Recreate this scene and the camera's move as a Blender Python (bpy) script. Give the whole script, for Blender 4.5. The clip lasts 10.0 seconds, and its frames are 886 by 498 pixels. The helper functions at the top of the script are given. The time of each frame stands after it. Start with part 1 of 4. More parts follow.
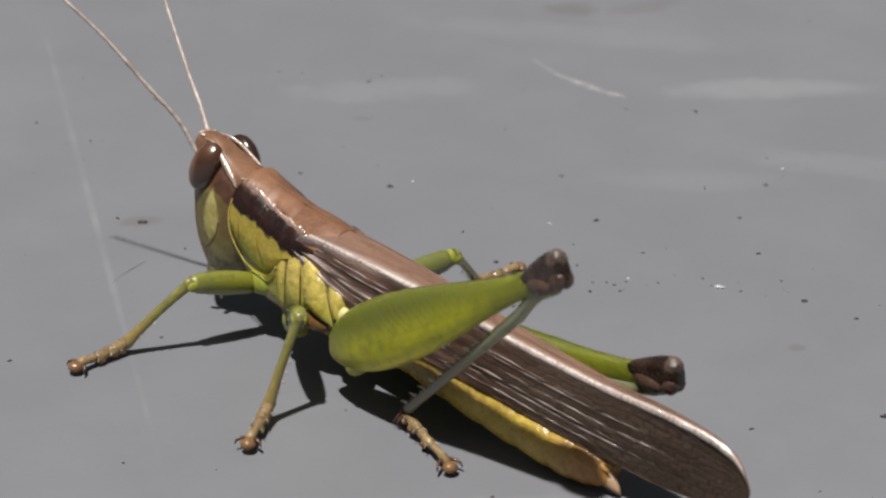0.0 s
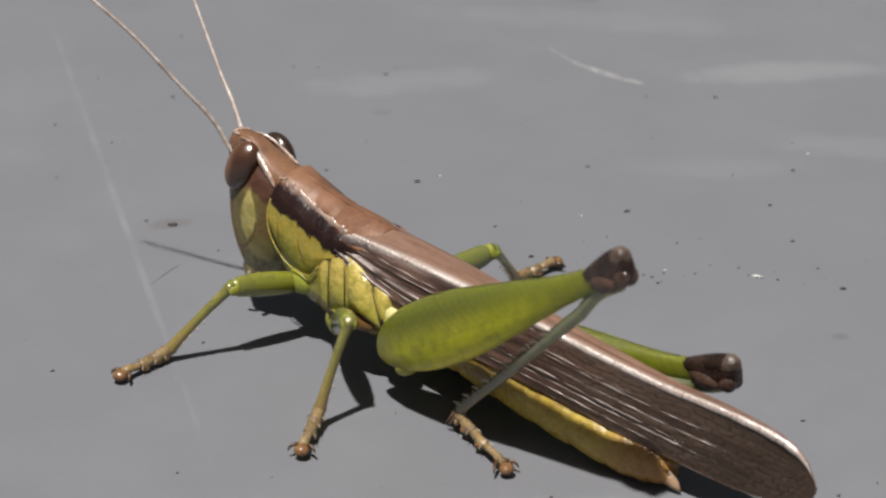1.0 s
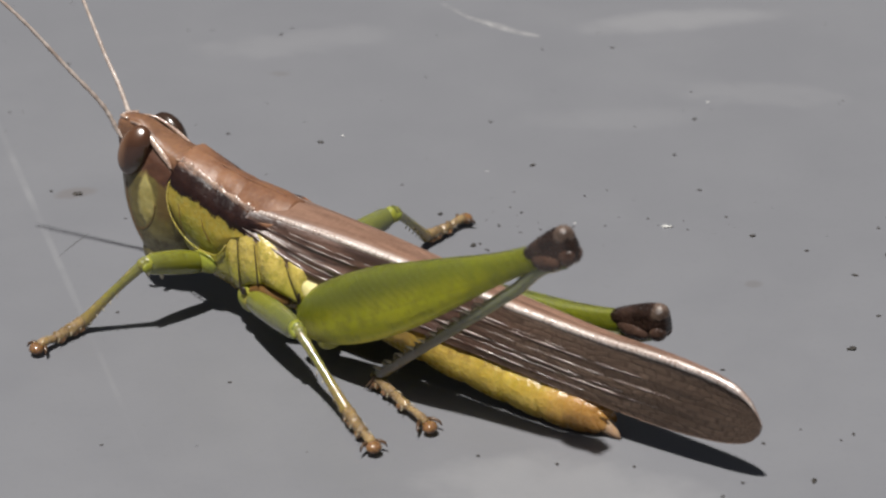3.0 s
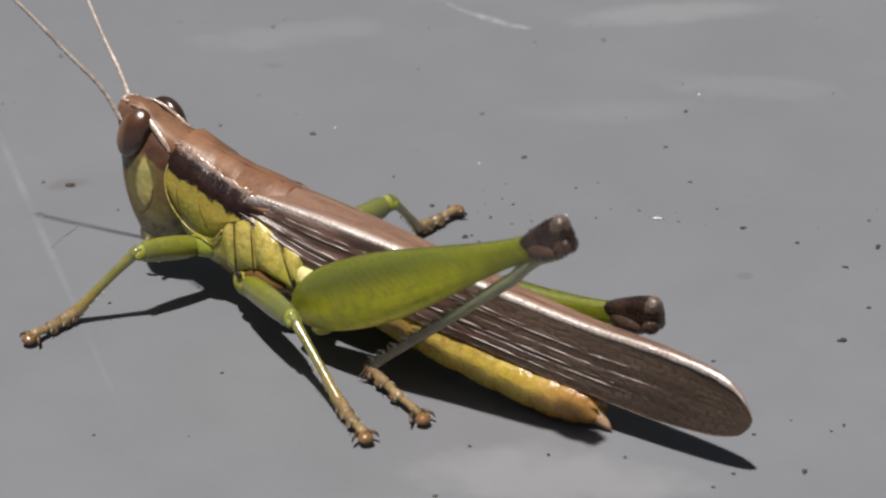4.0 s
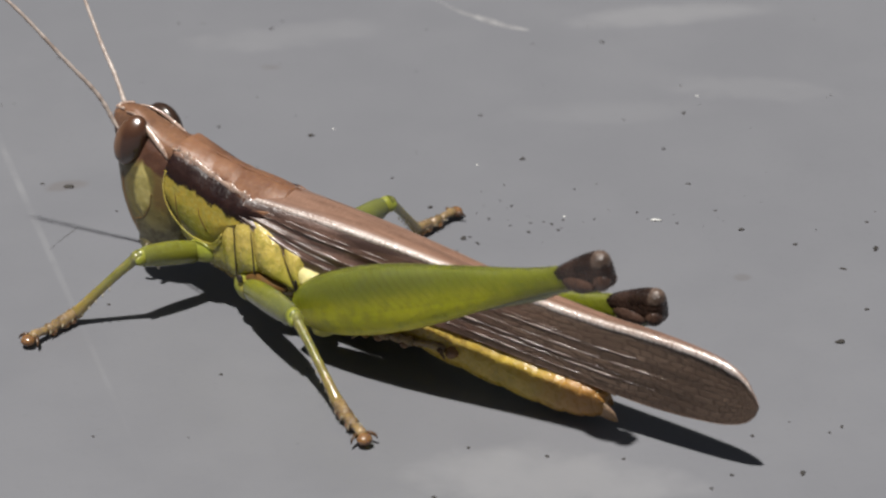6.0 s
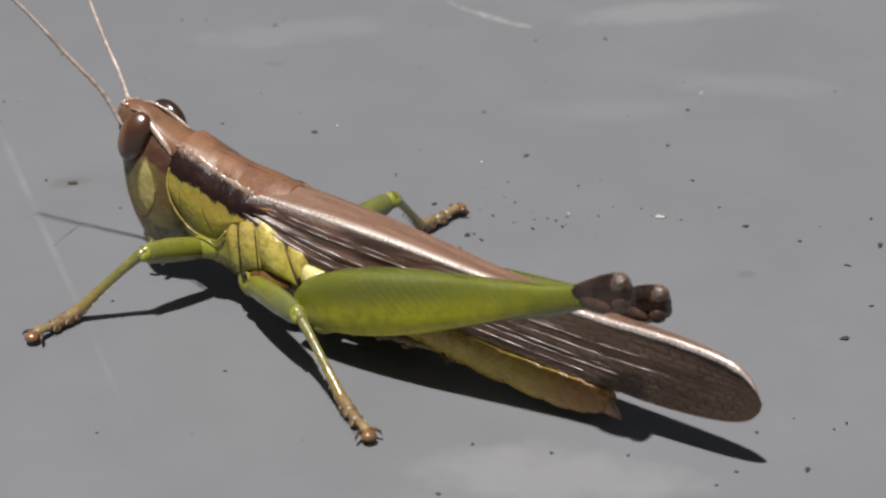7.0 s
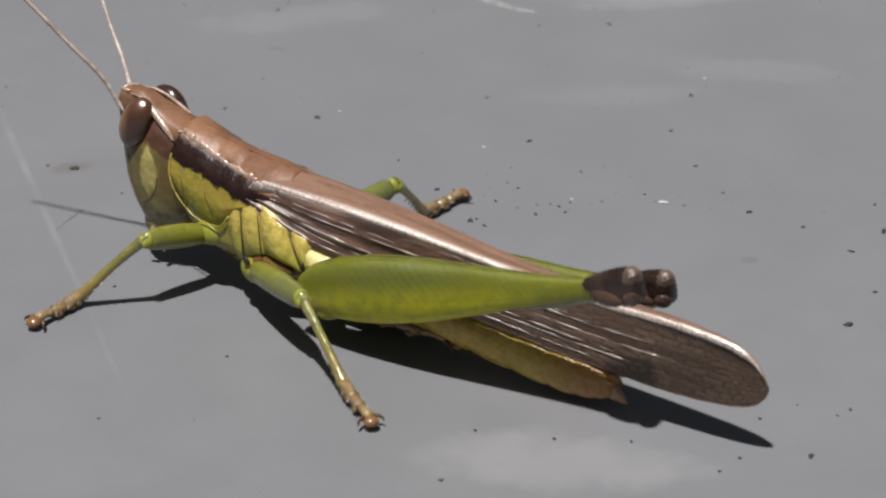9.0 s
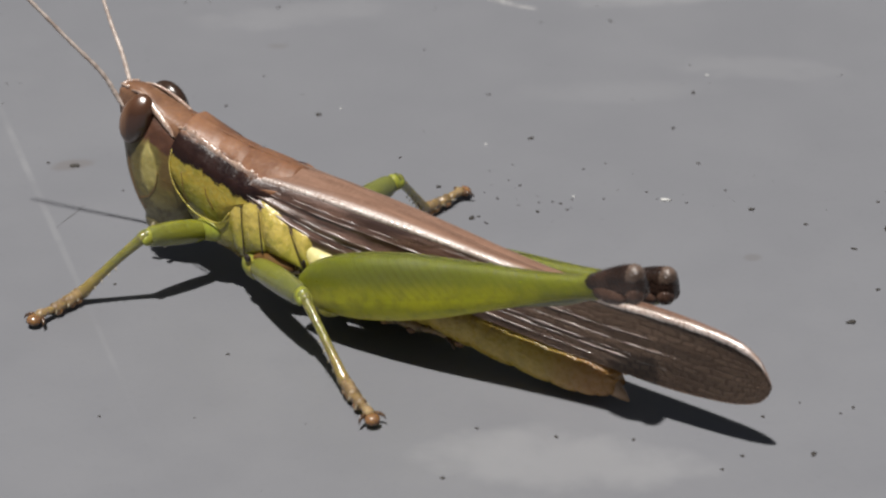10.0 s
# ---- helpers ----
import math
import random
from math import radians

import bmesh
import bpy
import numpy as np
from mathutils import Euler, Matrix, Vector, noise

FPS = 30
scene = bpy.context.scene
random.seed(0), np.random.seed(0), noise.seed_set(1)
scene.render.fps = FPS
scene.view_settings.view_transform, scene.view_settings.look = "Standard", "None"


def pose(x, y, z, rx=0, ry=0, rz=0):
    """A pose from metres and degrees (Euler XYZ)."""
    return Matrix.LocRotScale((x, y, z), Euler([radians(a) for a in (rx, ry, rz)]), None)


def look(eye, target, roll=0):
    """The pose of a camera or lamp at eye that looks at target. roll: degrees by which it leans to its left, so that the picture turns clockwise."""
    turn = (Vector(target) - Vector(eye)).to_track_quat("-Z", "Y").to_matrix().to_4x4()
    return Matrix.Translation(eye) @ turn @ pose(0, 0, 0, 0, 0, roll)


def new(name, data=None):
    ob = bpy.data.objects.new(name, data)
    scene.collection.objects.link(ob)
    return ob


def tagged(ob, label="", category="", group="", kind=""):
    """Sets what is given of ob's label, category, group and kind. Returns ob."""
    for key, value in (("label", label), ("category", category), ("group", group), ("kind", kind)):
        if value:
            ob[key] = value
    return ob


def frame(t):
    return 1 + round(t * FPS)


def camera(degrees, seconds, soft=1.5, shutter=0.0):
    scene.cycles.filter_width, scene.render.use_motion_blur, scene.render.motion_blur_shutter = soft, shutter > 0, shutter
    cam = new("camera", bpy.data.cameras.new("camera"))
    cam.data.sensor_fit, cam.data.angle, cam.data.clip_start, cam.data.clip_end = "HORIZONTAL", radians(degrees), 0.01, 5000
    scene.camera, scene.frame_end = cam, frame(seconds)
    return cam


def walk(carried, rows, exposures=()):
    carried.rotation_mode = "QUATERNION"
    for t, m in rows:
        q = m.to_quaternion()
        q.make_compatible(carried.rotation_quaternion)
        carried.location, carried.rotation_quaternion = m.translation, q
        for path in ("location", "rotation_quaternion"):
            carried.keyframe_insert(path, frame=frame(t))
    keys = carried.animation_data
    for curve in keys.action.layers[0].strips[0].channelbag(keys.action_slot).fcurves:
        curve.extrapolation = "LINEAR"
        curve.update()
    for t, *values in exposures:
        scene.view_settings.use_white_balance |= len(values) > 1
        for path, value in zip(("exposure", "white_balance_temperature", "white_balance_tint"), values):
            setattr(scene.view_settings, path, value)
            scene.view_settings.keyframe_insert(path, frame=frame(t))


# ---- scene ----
cam = camera(16.0, 10.0, soft=2.35, shutter=0.5)
# a close-up lens: only the body lies in the depth of focus
cam.data.dof.use_dof, cam.data.dof.focus_distance, cam.data.dof.aperture_fstop = True, 0.150, 120.0
PATH = [
    (0, (0.009284, -0.141569, 0.069923), (-0.002453, -0.006376, 0.006009), 1.057),
    (0.5, (0.006673, -0.141387, 0.070433), (-0.003367, -0.006419, 0.005759), 0.717),
    (1, (0.003372, -0.140627, 0.071308), (-0.004581, -0.005980, 0.005680), 0.308),
    (1.5, (0.000902, -0.140454, 0.071648), (-0.004136, -0.005820, 0.005706), 0.140),
    (2, (0.000434, -0.140087, 0.071473), (-0.002396, -0.005737, 0.004825), -0.316),
    (2.5, (0.000253, -0.140123, 0.071589), (-0.001145, -0.006119, 0.004202), -0.295),
    (3, (0.000121, -0.140231, 0.071725), (-0.000501, -0.006461, 0.003863), -0.218),
    (4.5, (0.000001, -0.140894, 0.071792), (0.000001, -0.007243, 0.003694), -0.000),
    (5, (-0.000098, -0.141011, 0.072028), (0.000089, -0.007369, 0.003913), 0.026),
    (5.5, (-0.000029, -0.140893, 0.071961), (0.000048, -0.007230, 0.003886), 0.004),
    (7, (-0.000236, -0.140760, 0.071752), (-0.000242, -0.007119, 0.003634), 0.007),
    (7.5, (-0.000228, -0.140390, 0.071505), (-0.000328, -0.006800, 0.003287), 0.001),
    (8, (-0.000193, -0.140429, 0.071557), (-0.000349, -0.006904, 0.003211), -0.006),
    (8.5, (-0.000208, -0.140264, 0.071520), (-0.000374, -0.006851, 0.002956), -0.006),
    (9, (-0.000237, -0.140427, 0.071564), (-0.000369, -0.007094, 0.002845), 0.022),
    (9.5, (-0.000215, -0.140109, 0.071341), (-0.000421, -0.006768, 0.002637), 0.026),
    (10, (-0.000223, -0.140026, 0.071262), (-0.000440, -0.006709, 0.002511), 0.003),
]
walk(cam, [(t, look(eye, target, roll)) for t, eye, target, roll in PATH])

# ---------- light: a high sun and a clear sky ----------
SUN_WAY = Vector((0.135, 0.30, -1.0)).normalized()      # the way the sunlight travels
world = bpy.data.worlds.new("sky")
scene.world = world
world.use_nodes = True
wn = world.node_tree
sky = wn.nodes.new("ShaderNodeTexSky")
sky.sky_type = "NISHITA"
sky.sun_disc = False
sky.sun_elevation = math.asin(-SUN_WAY.z)
sky.sun_rotation = math.atan2(-SUN_WAY.x, -SUN_WAY.y)
haze = wn.nodes.new("ShaderNodeHueSaturation")      # a hazy, whitish sky
haze.inputs["Saturation"].default_value = 0.3
wn.links.new(sky.outputs["Color"], haze.inputs["Color"])
wn.links.new(haze.outputs["Color"], wn.nodes["Background"].inputs["Color"])
wn.nodes["Background"].inputs["Strength"].default_value = 0.018
sun = new("sun", bpy.data.lights.new("sun", "SUN"))
sun.data.energy = 5.0
sun.data.angle = radians(1.7)
sun.data.color = (1.0, 0.965, 0.92)
sun.matrix_world = look((0, 0, 3), Vector((0, 0, 3)) + SUN_WAY)
scene.view_settings.exposure = 0.31

MM = 0.001
BODY_AT = pose(-4.152 * MM, -8.853 * MM, 0, 0, 0, 143.449)


# ---------- small tools ----------
MIDLINE, SLIM = 0.35, 0.80      # the body's middle plane in mm, and how slim it is
TRUNK = [False]                 # whether pieces of the trunk are being drawn


def part(name, bm, material, parent=None, label="", at=None, smooth=True):
    """Links a bmesh, drawn in millimetres, as one mesh object."""
    if TRUNK[0]:
        for v in bm.verts:
            v.co.y = v.co.y * SLIM + MIDLINE
    bmesh.ops.scale(bm, vec=(MM, MM, MM), verts=bm.verts)
    bmesh.ops.recalc_face_normals(bm, faces=bm.faces)
    me = bpy.data.meshes.new(name)
    bm.to_mesh(me)
    bm.free()
    for p in me.polygons:
        p.use_smooth = smooth
    mats = material if isinstance(material, (list, tuple)) else [material]
    for m in mats:
        me.materials.append(m)
    ob = new(name, me)
    if parent:
        ob.parent = parent
    if at is not None:
        ob.matrix_basis = at
    if label:
        ob["label"] = label
    return ob


def loft(rings, closed=True, bm=None, caps=True):
    """Skin over rings of points, each with the same count."""
    bm = bm or bmesh.new()
    rows = [[bm.verts.new(p) for p in r] for r in rings]
    n = len(rows[0])
    uv = bm.loops.layers.uv.get("UVMap") or bm.loops.layers.uv.new("UVMap")
    for k, (a, b) in enumerate(zip(rows, rows[1:])):
        for i in range(n if closed else n - 1):
            j = (i + 1) % n
            f = bm.faces.new((a[i], a[j], b[j], b[i]))
            for loop, u, v in zip(f.loops, (k, k, k + 1, k + 1), (i, i + 1, i + 1, i)):
                loop[uv].uv = (u / (len(rows) - 1), v / n)
    if caps and closed:
        bm.faces.new(rows[0][::-1])
        bm.faces.new(rows[-1])
    return bm


def oval(x, cy, cz, ry, rz, n=28, p=2.0):
    """A ring across the x axis, a superellipse of power p."""
    out = []
    for i in range(n):
        a = 2 * math.pi * i / n
        c, s = math.cos(a), math.sin(a)
        out.append(Vector((x, cy + ry * math.copysign(abs(c) ** (2 / p), c), cz + rz * math.copysign(abs(s) ** (2 / p), s))))
    return out


def smooth_steps(rows, count):
    """Rows of numbers, the first of each the station, interpolated smoothly to count rows."""
    rows = [tuple(map(float, r)) for r in rows]
    xs = [r[0] for r in rows]
    out = []
    for k in range(count):
        u = k / (count - 1) * (len(rows) - 1)
        i = min(int(u), len(rows) - 2)
        f = u - i
        p0, p1, p2, p3 = rows[max(i - 1, 0)], rows[i], rows[i + 1], rows[min(i + 2, len(rows) - 1)]
        out.append(tuple(0.5 * (2 * b + (c - a) * f + (2 * a - 5 * b + 4 * c - d) * f * f + (3 * b - a - 3 * c + d) * f ** 3)
                         for a, b, c, d in zip(p0, p1, p2, p3)))
    return out


def tube(points, radii, n=10, bm=None, flat=1.0):
    """A round rod along points; flat squeezes it across its second axis."""
    pts = [Vector(p) for p in points]
    rings = []
    ref = Vector((0, 0, 1))
    for i, p in enumerate(pts):
        d = (pts[min(i + 1, len(pts) - 1)] - pts[max(i - 1, 0)]).normalized()
        if abs(d.dot(ref)) > 0.95:
            ref = Vector((0, 1, 0))
        s = d.cross(ref).normalized()
        u = s.cross(d).normalized()
        r = radii[i] if isinstance(radii, (list, tuple)) else radii
        rings.append([p + r * (math.cos(a) * s * flat + math.sin(a) * u) for a in (2 * math.pi * k / n for k in range(n))])
    return loft(rings, bm=bm)


def ball(c, r, bm=None, seg=20, rings=12, turn=None):
    """An ellipsoid about c with half axes r."""
    bm = bm or bmesh.new()
    m = Matrix.Translation(c) @ (turn or Matrix()) @ Matrix.Diagonal((*r, 1))
    bm.loops.layers.uv.get("UVMap") or bm.loops.layers.uv.new("UVMap")
    bmesh.ops.create_uvsphere(bm, u_segments=seg, v_segments=rings, radius=1, matrix=m, calc_uvs=True)
    return bm


# ---------- materials ----------
class Nodes:
    """A thin hand for building node trees."""

    def __init__(self, name):
        self.mat = bpy.data.materials.new(name)
        self.mat.use_nodes = True
        self.t = self.mat.node_tree
        self.bsdf = self.t.nodes["Principled BSDF"]
        self.coord = self.t.nodes.new("ShaderNodeTexCoord").outputs["Object"]

    def put(self, socket, value):
        if isinstance(value, bpy.types.NodeSocket):
            self.t.links.new(value, socket)
        elif isinstance(value, (tuple, list)) and len(value) == 3 and socket.type == "RGBA":
            socket.default_value = (*value, 1)
        else:
            socket.default_value = value

    def set(self, **kw):
        for k, v in kw.items():
            self.put(self.bsdf.inputs[k.replace("_", " ")], v)
        return self

    def math(self, op, a, b=0.0, c=0.0, clamp=False):
        n = self.t.nodes.new("ShaderNodeMath")
        n.operation, n.use_clamp = op, clamp
        for i, v in enumerate((a, b, c)):
            self.put(n.inputs[i], v)
        return n.outputs[0]

    def xyz(self, vec=None):
        n = self.t.nodes.new("ShaderNodeSeparateXYZ")
        self.put(n.inputs[0], vec or self.coord)
        return n.outputs

    def mapped(self, scale=(1, 1, 1), loc=(0, 0, 0), rot=(0, 0, 0), vec=None):
        n = self.t.nodes.new("ShaderNodeMapping")
        self.put(n.inputs["Vector"], vec or self.coord)
        n.inputs["Scale"].default_value, n.inputs["Location"].default_value, n.inputs["Rotation"].default_value = scale, loc, rot
        return n.outputs[0]

    def noise(self, scale, detail=4, rough=0.55, vec=None, dist=0.0):
        n = self.t.nodes.new("ShaderNodeTexNoise")
        self.put(n.inputs["Vector"], vec or self.coord)
        n.inputs["Scale"].default_value, n.inputs["Detail"].default_value, n.inputs["Roughness"].default_value = scale, detail, rough
        n.inputs["Distortion"].default_value = dist
        return n.outputs["Fac"]

    def voronoi(self, scale, vec=None, feature="F1"):
        n = self.t.nodes.new("ShaderNodeTexVoronoi")
        n.feature = feature
        self.put(n.inputs["Vector"], vec or self.coord)
        n.inputs["Scale"].default_value = scale
        return n.outputs["Distance"]

    def span(self, v, lo, hi, a=0.0, b=1.0, smooth=True):
        n = self.t.nodes.new("ShaderNodeMapRange")
        n.interpolation_type = "SMOOTHSTEP" if smooth else "LINEAR"
        for i, x in enumerate((v, lo, hi, a, b)):
            self.put(n.inputs[i], x)
        return n.outputs[0]

    def mix(self, fac, a, b, kind="MIX"):
        n = self.t.nodes.new("ShaderNodeMix")
        n.data_type, n.blend_type = "RGBA", kind
        self.put(n.inputs[0], fac)
        self.put(n.inputs[6], a)
        self.put(n.inputs[7], b)
        return n.outputs[2]

    def bump(self, height, strength, distance):
        n = self.t.nodes.new("ShaderNodeBump")
        self.put(n.inputs["Height"], height)
        n.inputs["Strength"].default_value, n.inputs["Distance"].default_value = strength, distance
        self.t.links.new(n.outputs[0], self.bsdf.inputs["Normal"])
        return self

    def brushed(self, amount):
        """Fine ribs across the length: the gloss spreads lengthwise."""
        n = self.t.nodes.new("ShaderNodeTangent")
        n.direction_type, n.uv_map = "UV_MAP", "UVMap"
        self.t.links.new(n.outputs[0], self.bsdf.inputs["Tangent"])
        self.bsdf.inputs["Anisotropic"].default_value = amount
        return self


def cuticle(name, base, dark, rough=0.35, grain=4000.0, mottled=900.0, bump=0.25, subsurface=0.0, brushed=0.0, gloss=0.5):
    """Insect skin of two tones, mottled and finely pitted."""
    k = Nodes(name)
    m = k.noise(mottled, 4)
    f = k.noise(grain, 3)
    col = k.mix(k.span(m, 0.35, 0.7), base, dark)
    col = k.mix(k.span(f, 0.3, 0.8, 0.0, 0.35), col, tuple(c * 0.6 for c in dark))
    k.set(Base_Color=col, Roughness=k.span(f, 0.2, 0.8, rough - 0.08, rough + 0.12), Specular_IOR_Level=gloss, IOR=2.1 if gloss > 0.9 else 1.5)
    if brushed:
        k.brushed(brushed)
    if subsurface:
        k.set(Subsurface_Weight=subsurface, Subsurface_Scale=0.0006, Subsurface_Radius=(1.0, 0.8, 0.2))
    k.bump(k.math("ADD", k.math("MULTIPLY", f, 0.6), k.noise(mottled * 2.6, 3)), min(1.0, bump * 1.8), 0.00006)
    return k.mat


BROWN, BROWN_DEEP = (0.215, 0.108, 0.060), (0.135, 0.064, 0.037)
DARK, DARK_DEEP = (0.0279, 0.0136, 0.0112), (0.0112, 0.0056, 0.0056)
YELLOW, LIME = (0.36, 0.265, 0.042), (0.20, 0.188, 0.020)


def banded_skin(name, top, low, slope, edge=0.00025, rough=0.36):
    """Pronotum: brown above, a dark band along the side, yellow and green below. top and low: the band's
    edges at x = 0 in metres, both rising with slope towards the head."""
    k = Nodes(name)
    x, y, z = k.xyz()
    wob = k.math("MULTIPLY", k.math("SUBTRACT", k.noise(1250, 5, 0.65), 0.5), edge * 5.0)
    flat = k.math("SUBTRACT", z, k.math("MULTIPLY", x, slope))
    s = k.math("ADD", flat, wob)
    crest = k.math("ADD", flat, k.math("MULTIPLY", wob, 0.3))
    fine, coarse = k.noise(5200, 3), k.noise(700, 4)
    brown = k.mix(k.span(coarse, 0.3, 0.7), BROWN, BROWN_DEEP)
    brown = k.mix(k.span(fine, 0.45, 0.75, 0.0, 0.4), brown, (0.25, 0.132, 0.074))
    dark = k.mix(k.span(coarse, 0.3, 0.7), DARK, DARK_DEEP)
    # greener towards the under side
    lime = k.mix(k.span(k.math("ADD", s, k.math("MULTIPLY", k.math("SUBTRACT", coarse, 0.5), 0.0022)), low - 0.0020, low - 0.0006), LIME, YELLOW)
    lime = k.mix(k.span(k.noise(1900, 4, 0.65), 0.45, 0.7, 0.0, 0.55), lime, (0.17, 0.17, 0.024))
    lime = k.mix(k.span(fine, 0.4, 0.8, 0.0, 0.45), lime, (0.36, 0.37, 0.13))
    col = k.mix(k.span(s, low - edge * 0.35, low + edge * 0.35), lime, dark)
    col = k.mix(k.span(crest, top - edge * 0.5, top + edge * 0.5), col, brown)
    k.set(Base_Color=col, Roughness=k.math("ADD", k.span(fine, 0.2, 0.8, rough - 0.10, rough + 0.06), k.span(crest, top, top + 0.0003, 0.0, 0.10)), Specular_IOR_Level=k.span(crest, top - 0.0001, top + 0.0002, 0.16, 0.28), IOR=1.5, Subsurface_Weight=0.08,
          Subsurface_Scale=0.0004, Subsurface_Radius=(1.0, 0.6, 0.2))
    # the dark band is pitted and shines
    pits = k.math("MULTIPLY", k.math("MULTIPLY", k.span(crest, top + 0.00012, top - 0.0002, 0.0, 1.0), k.span(s, low - 0.0001, low + 0.0003)), k.math("ADD", k.voronoi(1700), k.noise(1000, 3)))
    k.bump(k.math("ADD", k.math("MULTIPLY", pits, 0.35), k.math("ADD", k.math("MULTIPLY", fine, 0.3), k.math("MULTIPLY", k.noise(3000, 3), k.span(crest, top, top + 0.0003, 0.7, 0.25)))), 0.8, 0.00008)
    return k.mat


# outline of the yellow cheek, seen from the side, in mm
CHEEK = [(11.40, 7.35), (10.95, 6.60), (10.72, 5.60), (10.85, 5.05), (11.37, 4.35), (11.80, 4.90), (11.88, 5.50), (11.74, 6.50)]


def head_skin():
    """Face: olive tan, a yellow cheek that ends in a point below the eye, and a dark brown band behind the eye."""
    k = Nodes("head_skin")
    x, y, z = k.xyz()
    fine, coarse, blotch = k.noise(5200, 3), k.noise(700, 4), k.noise(1500, 5, 0.65)
    wob = k.math("MULTIPLY", k.math("SUBTRACT", blotch, 0.5), 0.0005)

    def side(a, b):
        """How far a point lies to the right of the line from a to b, in metres."""
        dx, dz = b[0] - a[0], b[1] - a[1]
        n = math.hypot(dx, dz)
        u = k.math("MULTIPLY", k.math("SUBTRACT", x, a[0] * MM), -dz / n)
        return k.math("ADD", u, k.math("MULTIPLY", k.math("SUBTRACT", z, a[1] * MM), dx / n))

    inside = None
    for a, b in zip(CHEEK, CHEEK[1:] + CHEEK[:1]):
        d = side(a, b)
        inside = d if inside is None else k.math("MINIMUM", inside, d)
    inside = k.math("ADD", inside, k.math("MULTIPLY", wob, 0.6))
    olive = k.mix(k.span(coarse, 0.3, 0.7), (0.140, 0.115, 0.034), (0.090, 0.072, 0.023))
    olive = k.mix(k.span(z, 0.0034, 0.0048), k.mix(k.span(blotch, 0.4, 0.65), (0.20, 0.175, 0.08), (0.09, 0.07, 0.028)), olive)
    front = k.mix(k.span(coarse, 0.3, 0.7), (0.130, 0.098, 0.042), (0.085, 0.063, 0.028))
    col = k.mix(k.span(k.math("ADD", x, wob), 0.0121, 0.0128), olive, front)
    # a dull brown strip between the cheek and the collar
    col = k.mix(k.math("MULTIPLY", k.span(k.math("ADD", x, wob), 0.0108, 0.0105), k.span(z, 0.0045, 0.0052)), col, (0.105, 0.068, 0.022))
    cheek = k.mix(k.span(blotch, 0.35, 0.7), (0.35, 0.30, 0.11), (0.22, 0.185, 0.052))
    col = k.mix(k.span(inside, -0.00005, 0.00012), col, cheek)
    band = k.mix(k.span(coarse, 0.3, 0.7), (0.085, 0.038, 0.022), (0.050, 0.022, 0.014))
    line = k.math("ADD", k.math("SUBTRACT", z, k.math("MULTIPLY", x, 0.42)), wob)
    cut = k.math("MULTIPLY", k.span(line, 0.00228, 0.00245), k.span(inside, 0.00010, -0.00006))
    col = k.mix(k.math("MULTIPLY", cut, k.span(x, 0.0124, 0.0116)), col, band)
    col = k.mix(k.span(k.math("ADD", z, wob), 0.0068, 0.0075), col, k.mix(k.span(x, 0.0112, 0.0120), band, k.mix(k.span(coarse, 0.3, 0.7), BROWN, BROWN_DEEP)))
    k.set(Base_Color=col, Roughness=k.span(fine, 0.2, 0.8, 0.28, 0.44), Specular_IOR_Level=0.45, Subsurface_Weight=0.08, Subsurface_Scale=0.0004, Subsurface_Radius=(1.0, 0.6, 0.2))
    relief = k.math("ADD", k.math("MULTIPLY", k.span(inside, -0.0001, 0.0002), 1.2), k.math("ADD", k.math("MULTIPLY", fine, 0.4), k.math("MULTIPLY", k.noise(2200, 4), 1.1)))
    k.bump(relief, 0.6, 0.00008)
    return k.mat


